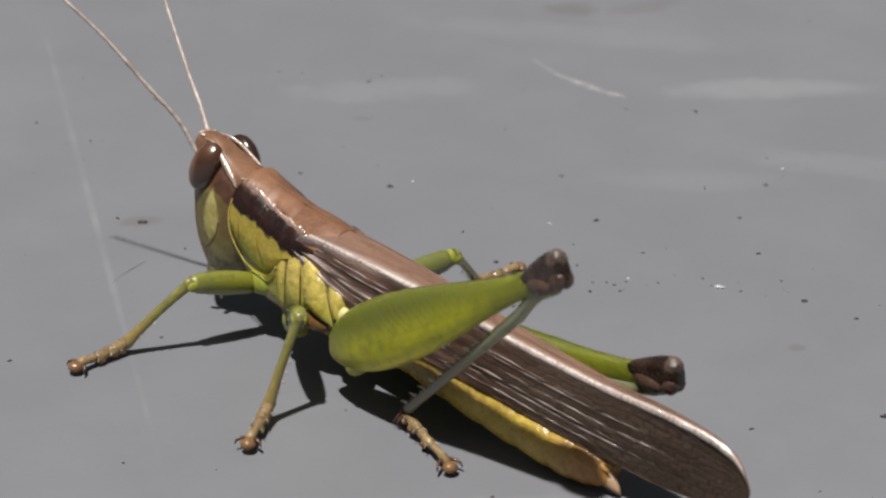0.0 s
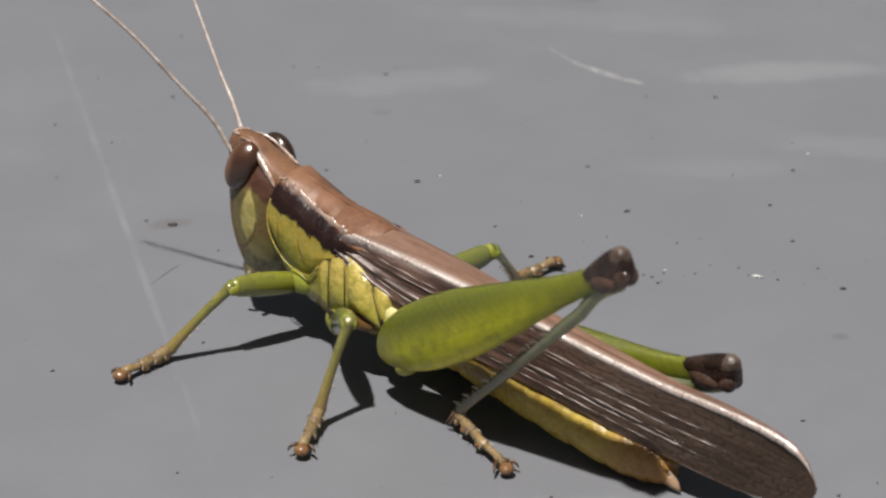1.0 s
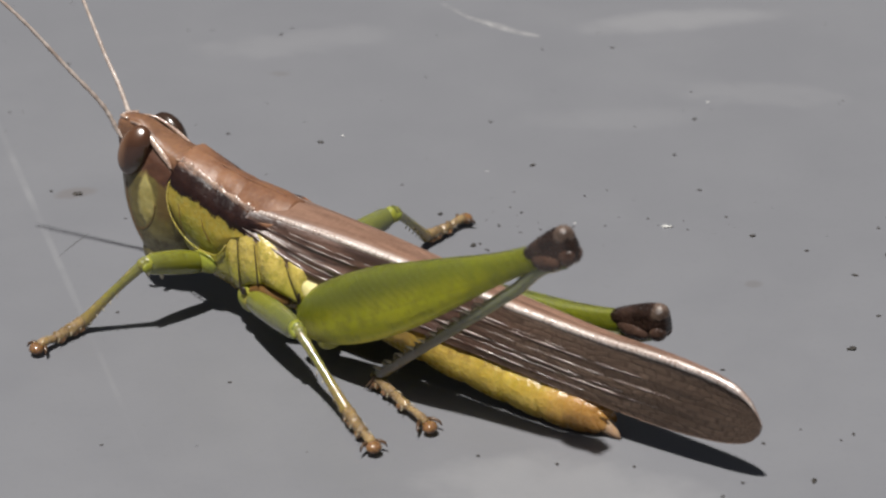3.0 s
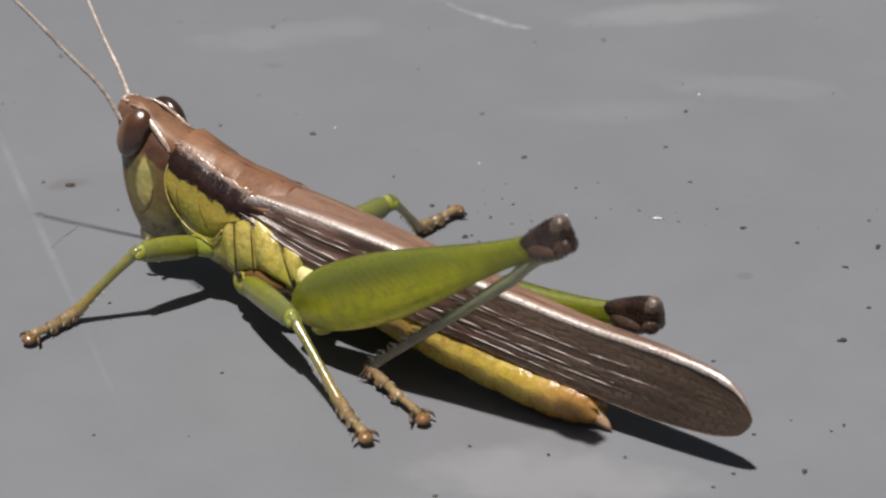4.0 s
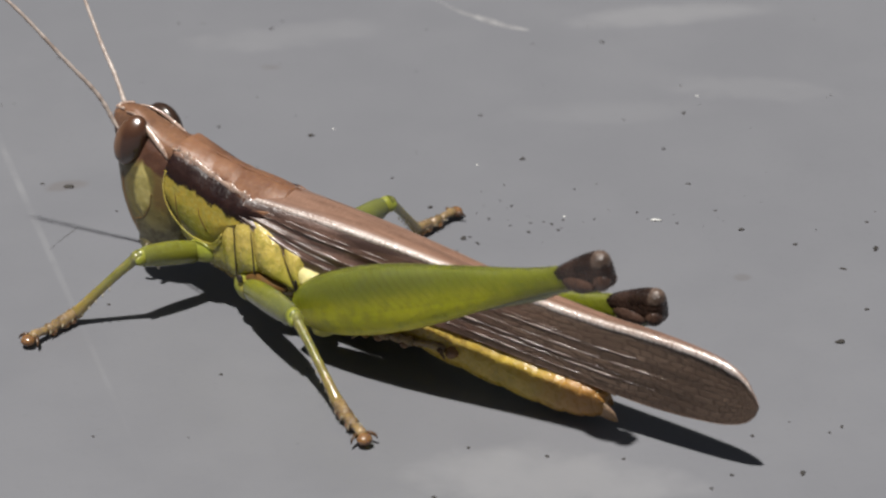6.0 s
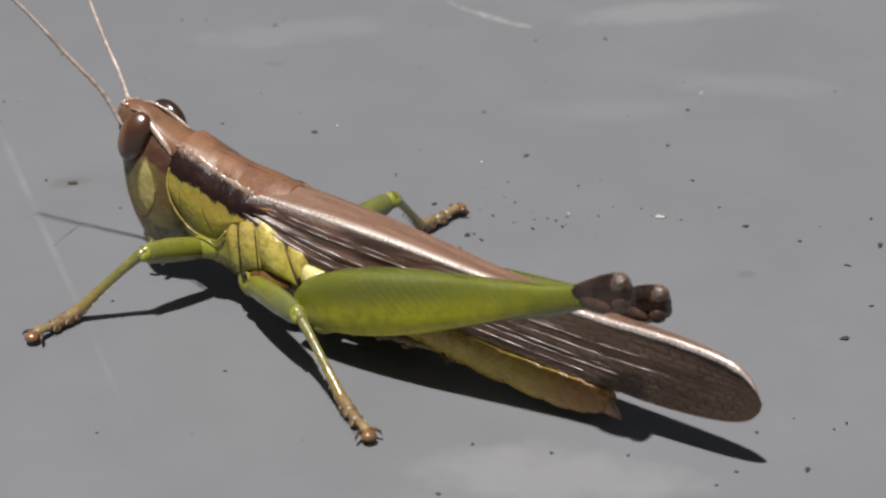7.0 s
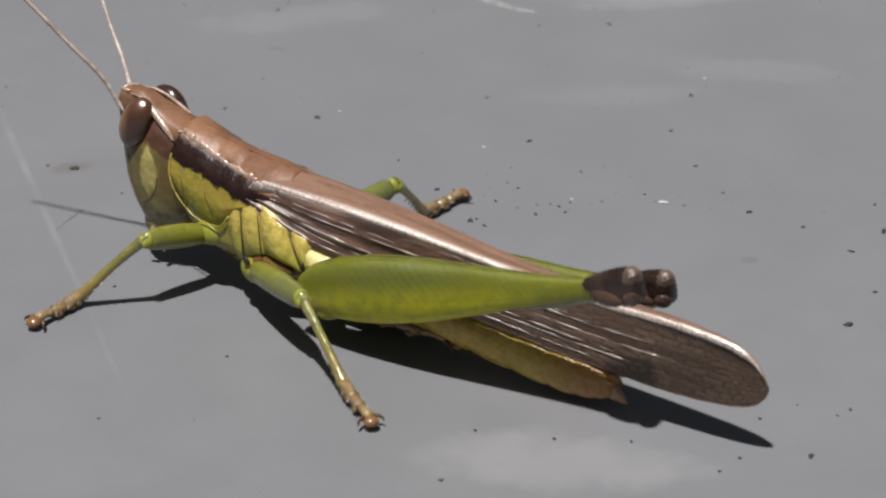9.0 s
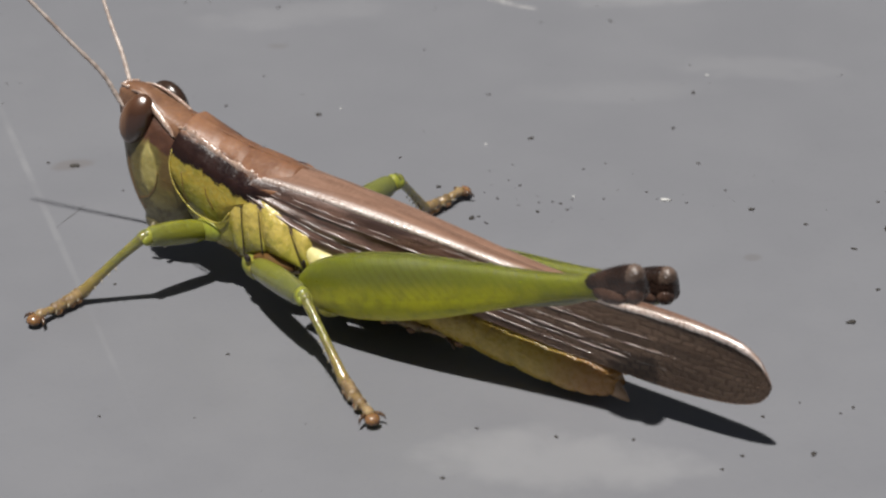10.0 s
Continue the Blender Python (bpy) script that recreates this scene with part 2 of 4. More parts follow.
def wing_skin():
    """The tegmen: brown back field, dark side field in front, and a net of oblong cells between veins towards the tip."""
    k = Nodes("tegmen_leather")
    x, y, z = k.xyz()
    uv = k.t.nodes.new("ShaderNodeUVMap").outputs[0]
    u, v, _ = k.xyz(uv)
    streak = k.noise(1.0, 5, vec=k.mapped(scale=(240, 2600, 2600)))
    fine, patch = k.noise(6000, 3), k.noise(420, 4)
    bent = k.t.nodes.new("ShaderNodeCombineXYZ")
    k.put(bent.inputs[0], k.math("ADD", k.math("MULTIPLY", u, 34.0), k.math("MULTIPLY", k.noise(420, 4), 5.0)))
    k.put(bent.inputs[1], k.math("ADD", k.math("MULTIPLY", v, 20.0), k.math("MULTIPLY", k.noise(330, 4), 3.6)))
    cell = k.t.nodes.new("ShaderNodeTexBrick")
    cell.offset, cell.squash = 0.43, 1.0
    for key, value in (("Scale", 1.0), ("Mortar Size", 0.20), ("Mortar Smooth", 1.0), ("Bias", 0.0), ("Brick Width", 1.0), ("Row Height", 1.0)):
        cell.inputs[key].default_value = value
    cell.inputs["Color1"].default_value = (0.170, 0.113, 0.080, 1)
    cell.inputs["Color2"].default_value = (0.235, 0.162, 0.118, 1)
    cell.inputs["Mortar"].default_value = (0.100, 0.064, 0.045, 1)
    k.put(cell.inputs["Vector"], bent.outputs[0])
    vein = cell.outputs["Fac"]
    side = k.mix(k.span(streak, 0.35, 0.65), (0.042, 0.021, 0.015), (0.135, 0.074, 0.053))
    rear = k.mix(k.span(streak, 0.35, 0.7, 0.0, 0.45), cell.outputs["Color"], (0.150, 0.096, 0.067))
    rear = k.mix(k.span(patch, 0.4, 0.65, 0.0, 0.4), rear, (0.105, 0.066, 0.047))
    side = k.mix(k.span(k.math("ADD", x, k.math("MULTIPLY", streak, 0.004)), -0.0115, -0.0035), rear, side)
    back = k.mix(k.span(streak, 0.3, 0.7), (0.225, 0.132, 0.093), (0.145, 0.082, 0.057))
    back = k.mix(k.span(fine, 0.45, 0.75, 0.0, 0.35), back, (0.285, 0.178, 0.130))
    # the shine along the ridge is painted in as a paler stripe
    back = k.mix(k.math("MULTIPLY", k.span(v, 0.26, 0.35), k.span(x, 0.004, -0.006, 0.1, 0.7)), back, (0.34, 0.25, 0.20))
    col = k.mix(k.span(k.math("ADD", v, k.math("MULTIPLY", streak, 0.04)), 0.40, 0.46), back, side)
    sheen = k.mix(k.span(v, 0.42, 0.50), k.mix(k.span(v, 0.30, 0.37), (0.12, 0.12, 0.12), (0.9, 0.9, 0.9)), k.mix(k.span(x, -0.008, -0.001), (0.30, 0.30, 0.30), (0.48, 0.48, 0.48)))
    k.set(Base_Color=col, Roughness=k.span(streak, 0.3, 0.7, 0.32, 0.46), Specular_IOR_Level=sheen, IOR=1.9)
    k.brushed(0.55)
    cross = k.noise(1.0, 4, vec=k.mapped(scale=(3600, 700, 700)))
    net = k.math("MULTIPLY", vein, k.math("MULTIPLY", k.span(v, 0.40, 0.47), k.span(x, -0.001, -0.007, 0.15, 1.0)))
    relief = k.math("ADD", k.math("ADD", k.math("MULTIPLY", streak, 0.6), k.math("MULTIPLY", cross, 0.6)), k.math("MULTIPLY", net, -0.3))
    k.bump(k.math("ADD", relief, k.math("MULTIPLY", fine, 0.3)), 0.65, 0.00009)
    return k.mat


def femur_skin():
    """Green hind thigh: herringbone ribs that meet on a line along the middle, dull olive top, yellow lower rim."""
    k = Nodes("femur_green")
    x, y, z = k.xyz()
    coarse, fine, blotch = k.noise(500, 4), k.noise(5000, 3), k.noise(1500, 4, 0.65)
    rib = k.t.nodes.new("ShaderNodeTexWave")
    rib.wave_type, rib.bands_direction, rib.wave_profile = "BANDS", "X", "SIN"
    mid = k.math("ABSOLUTE", k.math("ADD", z, 0.0003))
    bent = k.t.nodes.new("ShaderNodeCombineXYZ")
    k.put(bent.inputs[0], k.math("ADD", x, k.math("MULTIPLY", mid, 0.75)))
    k.put(bent.inputs[1], z)
    k.put(rib.inputs["Vector"], bent.outputs[0])
    rib.inputs["Scale"].default_value = 640.0
    rib.inputs["Distortion"].default_value = 2.0
    rib.inputs["Detail"].default_value = 1.5
    rib.inputs["Detail Scale"].default_value = 600.0
    ribs = rib.outputs["Fac"]
    face = k.math("MULTIPLY", k.span(z, -0.0007, 0.0003, 0.12, 1.0), k.math("MULTIPLY", k.span(x, 0.0015, 0.0045), k.span(coarse, 0.3, 0.65, 0.35, 1.0)))
    col = k.mix(k.span(coarse, 0.3, 0.7), (0.315, 0.322, 0.007), (0.375, 0.368, 0.010))
    # lower half lightened in the colour for light shining through, rim yellow
    col = k.mix(k.span(z, -0.0007, -0.0012), col, (0.46, 0.44, 0.016))
    col = k.mix(k.span(z, -0.0012, -0.0016), col, (0.68, 0.58, 0.05))
    col = k.mix(k.span(k.math("ADD", x, k.math("MULTIPLY", z, 0.9)), 0.0016, -0.0004, 0.0, 0.85), col, (0.30, 0.27, 0.02))
    col = k.mix(k.span(x, 0.0095, 0.0165, 0.0, 0.75), col, (0.125, 0.130, 0.022))
    col = k.mix(k.span(z, -0.0005, 0.0010), col, (0.112, 0.122, 0.018))
    col = k.mix(k.span(blotch, 0.42, 0.7, 0.0, 0.5), col, (0.120, 0.132, 0.012))
    col = k.mix(k.math("MULTIPLY", face, k.span(ribs, 0.62, 1.0, 0.0, 0.24)), col, (0.070, 0.082, 0.012))
    col = k.mix(k.math("MULTIPLY", face, k.span(ribs, 0.16, 0.0, 0.0, 0.13)), col, (0.26, 0.29, 0.08))
    # the line along the middle
    col = k.mix(k.math("MULTIPLY", k.span(mid, 0.00009, 0.00002, 0.0, 0.4), face), col, (0.075, 0.095, 0.010))
    k.set(Base_Color=col, Roughness=k.span(fine, 0.2, 0.8, 0.26, 0.42), Specular_IOR_Level=0.38, Subsurface_Weight=0.85, Subsurface_Scale=0.0024,
          Subsurface_Radius=(0.9, 1.0, 0.12))
    k.bump(k.math("ADD", k.math("MULTIPLY", ribs, k.math("MULTIPLY", face, -0.6)), k.math("ADD", fine, k.noise(1500, 3))), 0.45, 0.00006)
    return k.mat


def knee_skin(name, deep, light, rough=0.24):
    k = Nodes(name)
    m, fine = k.noise(900, 4), k.noise(4500, 3)
    col = k.mix(k.span(m, 0.35, 0.65), deep, light)
    col = k.mix(k.span(fine, 0.5, 0.75, 0.0, 0.4), col, tuple(0.5 * c for c in deep))
    k.set(Base_Color=col, Roughness=k.span(fine, 0.3, 0.7, rough - 0.06, rough + 0.1))
    k.bump(k.math("ADD", fine, k.math("MULTIPLY", k.noise(1500, 3), 1.5)), 0.7, 0.0001)
    return k.mat


def eye_skin():
    """Compound eye: tan in front, dark brown behind, upright streaks, polished. The far eye is darker."""
    k = Nodes("eye_brown")
    x, y, z = k.xyz()
    w = k.noise(1.0, 3, vec=k.mapped(scale=(2600, 300, 350)))
    along_eye = k.math("ADD", k.math("ADD", x, k.math("MULTIPLY", z, 0.12)), k.math("MULTIPLY", k.math("SUBTRACT", w, 0.5), 0.0007))
    col = k.mix(k.span(along_eye, 0.0130, 0.01385), (0.040, 0.016, 0.009), (0.165, 0.083, 0.042))
    col = k.mix(k.span(z, 0.0083, 0.0092, 0.0, 0.6), col, (0.10, 0.045, 0.022))
    col = k.mix(k.span(y, 0.0, -0.0006), col, (0.030, 0.016, 0.010))
    k.set(Base_Color=col, Roughness=0.6, Specular_IOR_Level=0.0, Coat_Weight=1.0, Coat_Roughness=0.25, Coat_IOR=1.7)
    k.bump(k.voronoi(16000), 0.08, 0.00002)
    return k.mat


def abdomen_skin():
    k = Nodes("abdomen_yellow")
    x, y, z = k.xyz()
    m, fine, blotch = k.noise(900, 4), k.noise(4200, 3), k.noise(1500, 5, 0.7)
    col = k.mix(k.span(m, 0.35, 0.65), (0.50, 0.365, 0.075), (0.40, 0.28, 0.042))
    col = k.mix(k.span(blotch, 0.42, 0.62, 0.0, 0.6), col, (0.30, 0.22, 0.03))
    col = k.mix(k.span(k.math("ADD", x, k.math("MULTIPLY", blotch, 0.002)), -0.0085, -0.0125, 0.0, 0.9), col, (0.30, 0.145, 0.042))
    col = k.mix(k.math("MULTIPLY", k.span(z, 0.0019, 0.0026), k.span(blotch, 0.35, 0.6, 0.2, 0.75)), col, (0.15, 0.085, 0.03))
    k.set(Base_Color=col, Roughness=k.span(fine, 0.2, 0.8, 0.22, 0.38), Subsurface_Weight=0.3, Subsurface_Scale=0.0006,
          Subsurface_Radius=(1.0, 0.7, 0.2))
    k.bump(k.math("ADD", fine, k.math("MULTIPLY", k.noise(1900, 4, 0.6), 1.3)), 0.5, 0.00010)
    return k.mat


def pleura_skin():
    """Side of the thorax: yellow above, lime below, brownish towards the leg sockets."""
    k = Nodes("pleura_yellow")
    x, y, z = k.xyz()
    m, fine = k.noise(1100, 4, 0.6), k.noise(4800, 3)
    zz = k.math("ADD", z, k.math("MULTIPLY", k.math("SUBTRACT", m, 0.5), 0.0022))
    col = k.mix(k.span(zz, 0.0036, 0.0050), (0.262, 0.240, 0.034), (0.45, 0.350, 0.085))
    col = k.mix(k.span(zz, 0.0031, 0.0023), col, (0.19, 0.13, 0.035))
    col = k.mix(k.span(k.noise(1700, 4, 0.65), 0.48, 0.68, 0.0, 0.6), col, (0.150, 0.140, 0.020))
    k.set(Base_Color=col, Roughness=k.span(fine, 0.2, 0.8, 0.16, 0.30), Specular_IOR_Level=0.7, Subsurface_Weight=0.15, Subsurface_Scale=0.0005, Subsurface_Radius=(1.0, 0.8, 0.2))
    k.bump(k.math("ADD", k.math("MULTIPLY", fine, 0.5), k.math("MULTIPLY", k.noise(1300, 4, 0.6), 1.8)), 0.8, 0.00009)
    return k.mat


def limb_skin(name, near, far, length):
    """A leg that turns from one colour into another along its x axis; smooth, shining, a little see-through."""
    k = Nodes(name)
    x, y, z = k.xyz()
    m, fine = k.noise(1200, 4), k.noise(5200, 3)
    col = k.mix(k.span(k.math("ADD", x, k.math("MULTIPLY", k.math("SUBTRACT", m, 0.5), 0.0012)), length * 0.25 * MM, length * 0.95 * MM), near, far)
    col = k.mix(k.span(m, 0.5, 0.75, 0.0, 0.45), col, tuple(c * 0.5 for c in near))
    col = k.mix(k.span(k.noise(2600, 4, 0.65), 0.52, 0.7, 0.0, 0.35), col, tuple(min(1.0, c * 1.5 + 0.02) for c in far))
    k.set(Base_Color=col, Roughness=k.span(fine, 0.2, 0.8, 0.10, 0.20), Specular_IOR_Level=0.75, Subsurface_Weight=0.6, Subsurface_Scale=0.0011,
          Subsurface_Radius=(1.0, 0.9, 0.2))
    k.bump(k.math("ADD", k.math("MULTIPLY", fine, 0.5), k.math("MULTIPLY", k.noise(1300, 3), 1.4)), 0.3, 0.00007)
    return k.mat


def painted_floor():
    """Grey paint with a dull gloss, dust films, faint scratches and stains."""
    k = Nodes("grey_paint")
    x, y, z = k.xyz()
    big, mid, fine = k.noise(22, 5), k.noise(140, 5), k.noise(2600, 4)

    def smudge(cx, cy, rx, ry, turn, soft=1.0, ragged=0.6):
        """An uneven oval, in millimetres."""
        m = k.mapped(vec=k.coord, loc=(-cx * MM, -cy * MM, 0))
        m = k.mapped(vec=m, rot=(0, 0, -radians(turn)))
        a, b, _ = k.xyz(m)
        d = k.math("ADD", k.math("POWER", k.math("DIVIDE", a, rx * MM), 2.0), k.math("POWER", k.math("DIVIDE", b, ry * MM), 2.0))
        d = k.math("ADD", d, k.math("MULTIPLY", k.math("SUBTRACT", k.noise(420, 4), 0.5), ragged * 4))
        return k.span(d, 1.0 + soft, max(0.0, 1.0 - soft), 0.0, 1.0)

    dust = None
    for s, amount in ((smudge(13.0, 30.7, 5.0, 1.3, 10, 1.4, 0.6), 0.15), (smudge(17.0, 20.2, 4.4, 1.5, -8, 1.0, 1.2), 0.065),
                      (smudge(4.6, -21.8, 5.0, 2.2, -6, 1.3, 0.8), 0.19), (smudge(-9, 27.6, 5.5, 1.5, 14, 1.0, 1.0), 0.07),
                      (smudge(9, 17, 5, 1.3, 4, 1.0), 0.045), (smudge(2, 38, 9, 1.6, -4, 1.0), 0.06)):
        v = k.math("MULTIPLY", s, amount)
        dust = v if dust is None else k.math("MAXIMUM", dust, v)
    film = k.math("MULTIPLY", k.span(big, 0.4, 0.75), k.span(mid, 0.3, 0.8, 0.01, 0.06))
    dust = k.math("MAXIMUM", dust, film)
    base = k.mix(k.span(mid, 0.3, 0.7), (0.149, 0.152, 0.165), (0.156, 0.159, 0.172))
    base = k.mix(k.span(fine, 0.55, 0.75, 0.0, 0.25), base, (0.128, 0.130, 0.138))
    base = k.mix(dust, base, (0.38, 0.38, 0.38))
    groove = smudge(-22.3, 8.0, 24.0, 0.17, -72.6, 1.0, 0.35)
    base = k.mix(k.math("MULTIPLY", groove, k.math("MULTIPLY", k.span(k.noise(240, 4), 0.36, 0.62, 0.25, 1.0), k.span(mid, 0.3, 0.7, 0.02, 0.15))), base, (0.46, 0.46, 0.455))
    stain = smudge(-19.7, 7.7, 0.8, 0.45, 20, 1.8, 2.0)
    base = k.mix(k.math("MULTIPLY", stain, 0.28), base, (0.10, 0.075, 0.055))
    # dull brown and grey spots where something dried
    for s, tone in ((smudge(1.0, 42.2, 1.5, 1.1, 30, 1.0, 1.0), 0.30), (smudge(5.6, 43.3, 2.2, 0.9, 30, 1.0, 1.0), 0.20), (smudge(14.8, -2.7, 0.40, 0.36, 0, 1.0, 1.0), 0.24), (smudge(-9.8, 23.1, 0.5, 0.3, 0, 1.0, 1.0), 0.2)):
        base = k.mix(k.math("MULTIPLY", s, tone), base, (0.085, 0.070, 0.055))
    k.set(Base_Color=base, Roughness=k.math("ADD", k.span(mid, 0.3, 0.7, 0.37, 0.42), k.math("MULTIPLY", dust, 0.5)), Specular_IOR_Level=0.28)
    k.bump(k.math("ADD", k.math("MULTIPLY", fine, 0.5), mid), 0.12, 0.00008)
    return k.mat


TAIL = cuticle("tail_tan", (0.42, 0.30, 0.20), (0.30, 0.18, 0.10), 0.35, 5000, 1200, 0.3, 0.1)
FLOOR = painted_floor()
PRONOTUM = banded_skin("pronotum_skin", 0.00532, 0.00420, 0.285)
HEAD = head_skin()
CROWN = cuticle("crown_brown", (0.205, 0.105, 0.058), (0.125, 0.061, 0.034), 0.40, 5000, 800, 0.35, 0.06)
PLEURA = pleura_skin()
CREAM = cuticle("pleura_cream", (0.62, 0.56, 0.28), (0.50, 0.44, 0.14), 0.4, 4800, 900, 0.3, 0.12)
OLIVE = cuticle("coxa_olive", (0.23, 0.26, 0.03), (0.30, 0.26, 0.04), 0.36, 4800, 800, 0.3, 0.12)
RUST = cuticle("joint_rust", (0.17, 0.085, 0.02), (0.10, 0.05, 0.015), 0.34, 4800, 900)
# pale tan that carries the painted highlights of brow and side keel
TAN_SHEEN = cuticle("tan_sheen", (0.47, 0.33, 0.25), (0.30, 0.185, 0.13), 0.26, 5000, 1300, 0.5, gloss=0.95)
SEAM = cuticle("seam_dark", (0.03, 0.02, 0.012), (0.015, 0.01, 0.008), 0.4)
TEGMEN = wing_skin()
VEIN = cuticle("vein_pale", (0.16, 0.098, 0.070), (0.07, 0.039, 0.029), 0.34, 5000, 700, 0.4, gloss=1.0, brushed=0.7)
# near-white base: the ridge's highlight is in the colour
RIDGE_SHINE = cuticle("ridge_shine", (0.62, 0.54, 0.49), (0.40, 0.30, 0.25), 0.27, 5000, 1100, 0.5, gloss=1.0, brushed=0.5)
FEMUR = femur_skin()
RIM = cuticle("femur_rim", (0.33, 0.30, 0.030), (0.24, 0.24, 0.022), 0.32, 4800, 900, 0.3, 0.3)
KNEE = knee_skin("knee_dark", (0.014, 0.008, 0.006), (0.042, 0.024, 0.018))
KNEE_BROWN = knee_skin("knee_brown", (0.028, 0.016, 0.012), (0.078, 0.045, 0.033))
KNEE_PALE = knee_skin("knee_pale", (0.045, 0.030, 0.023), (0.13, 0.092, 0.072), 0.26)
EYE = eye_skin()
ABDOMEN = abdomen_skin()
ANTENNA = cuticle("antenna_tan", (0.50, 0.43, 0.385), (0.29, 0.225, 0.19), 0.4, 5000, 1500)
FOOT = cuticle("tarsus_tan", (0.29, 0.205, 0.105), (0.155, 0.105, 0.055), 0.24, 5000, 1900, 0.45, 0.3)
CLAW = cuticle("claw_brown", (0.10, 0.055, 0.028), (0.05, 0.028, 0.016), 0.3)
PAD = cuticle("pad_amber", (0.20, 0.105, 0.046), (0.12, 0.062, 0.030), 0.22, 5000, 1500, 0.2, 0.3)
SHANK = limb_skin("hind_shank", (0.17, 0.18, 0.10), (0.13, 0.115, 0.085), 14.0)
SPINE = cuticle("spine_pale", (0.42, 0.38, 0.28), (0.30, 0.26, 0.18), 0.35)
THIGH = limb_skin("small_thigh", (0.175, 0.180, 0.026), (0.130, 0.140, 0.044), 5.0)
SHIN = limb_skin("small_shin", (0.165, 0.162, 0.048), (0.225, 0.165, 0.062), 4.8)
SPECK = cuticle("dirt_dark", (0.022, 0.02, 0.018), (0.05, 0.043, 0.036), 0.8, 9000, 3000)
GRIT = cuticle("grit_white", (0.6, 0.6, 0.58), (0.42, 0.42, 0.4), 0.4, 9000, 3000)
CHIP = cuticle("scratch_pale", (0.31, 0.31, 0.31), (0.18, 0.18, 0.19), 0.5, 6000, 900)
HAIR = cuticle("hair_dark", (0.07, 0.07, 0.072), (0.10, 0.10, 0.10), 0.5)


# ---------- the painted surface ----------
def lay_floor():
    bm = bmesh.new()
    steps = [-60000, -3000, -300, -60, 0, 60, 300, 3000, 60000]
    rows = [[bm.verts.new((x, y, 0)) for x in steps] for y in steps]
    for a, b in zip(rows, rows[1:]):
        for i in range(len(steps) - 1):
            bm.faces.new((a[i], a[i + 1], b[i + 1], b[i]))
    ob = part("ground", bm, FLOOR, None, smooth=False)
    tagged(ob, "smooth grey painted surface with dust films and fine scratches", "painted surface", kind="structure")


# ---------- the grasshopper ----------
hopper = new("grasshopper")
hopper.matrix_basis = BODY_AT
tagged(hopper, "brown and green grasshopper with yellow belly and black knees", "grasshopper")


ANTENNAE = []       # left and right, which feel about


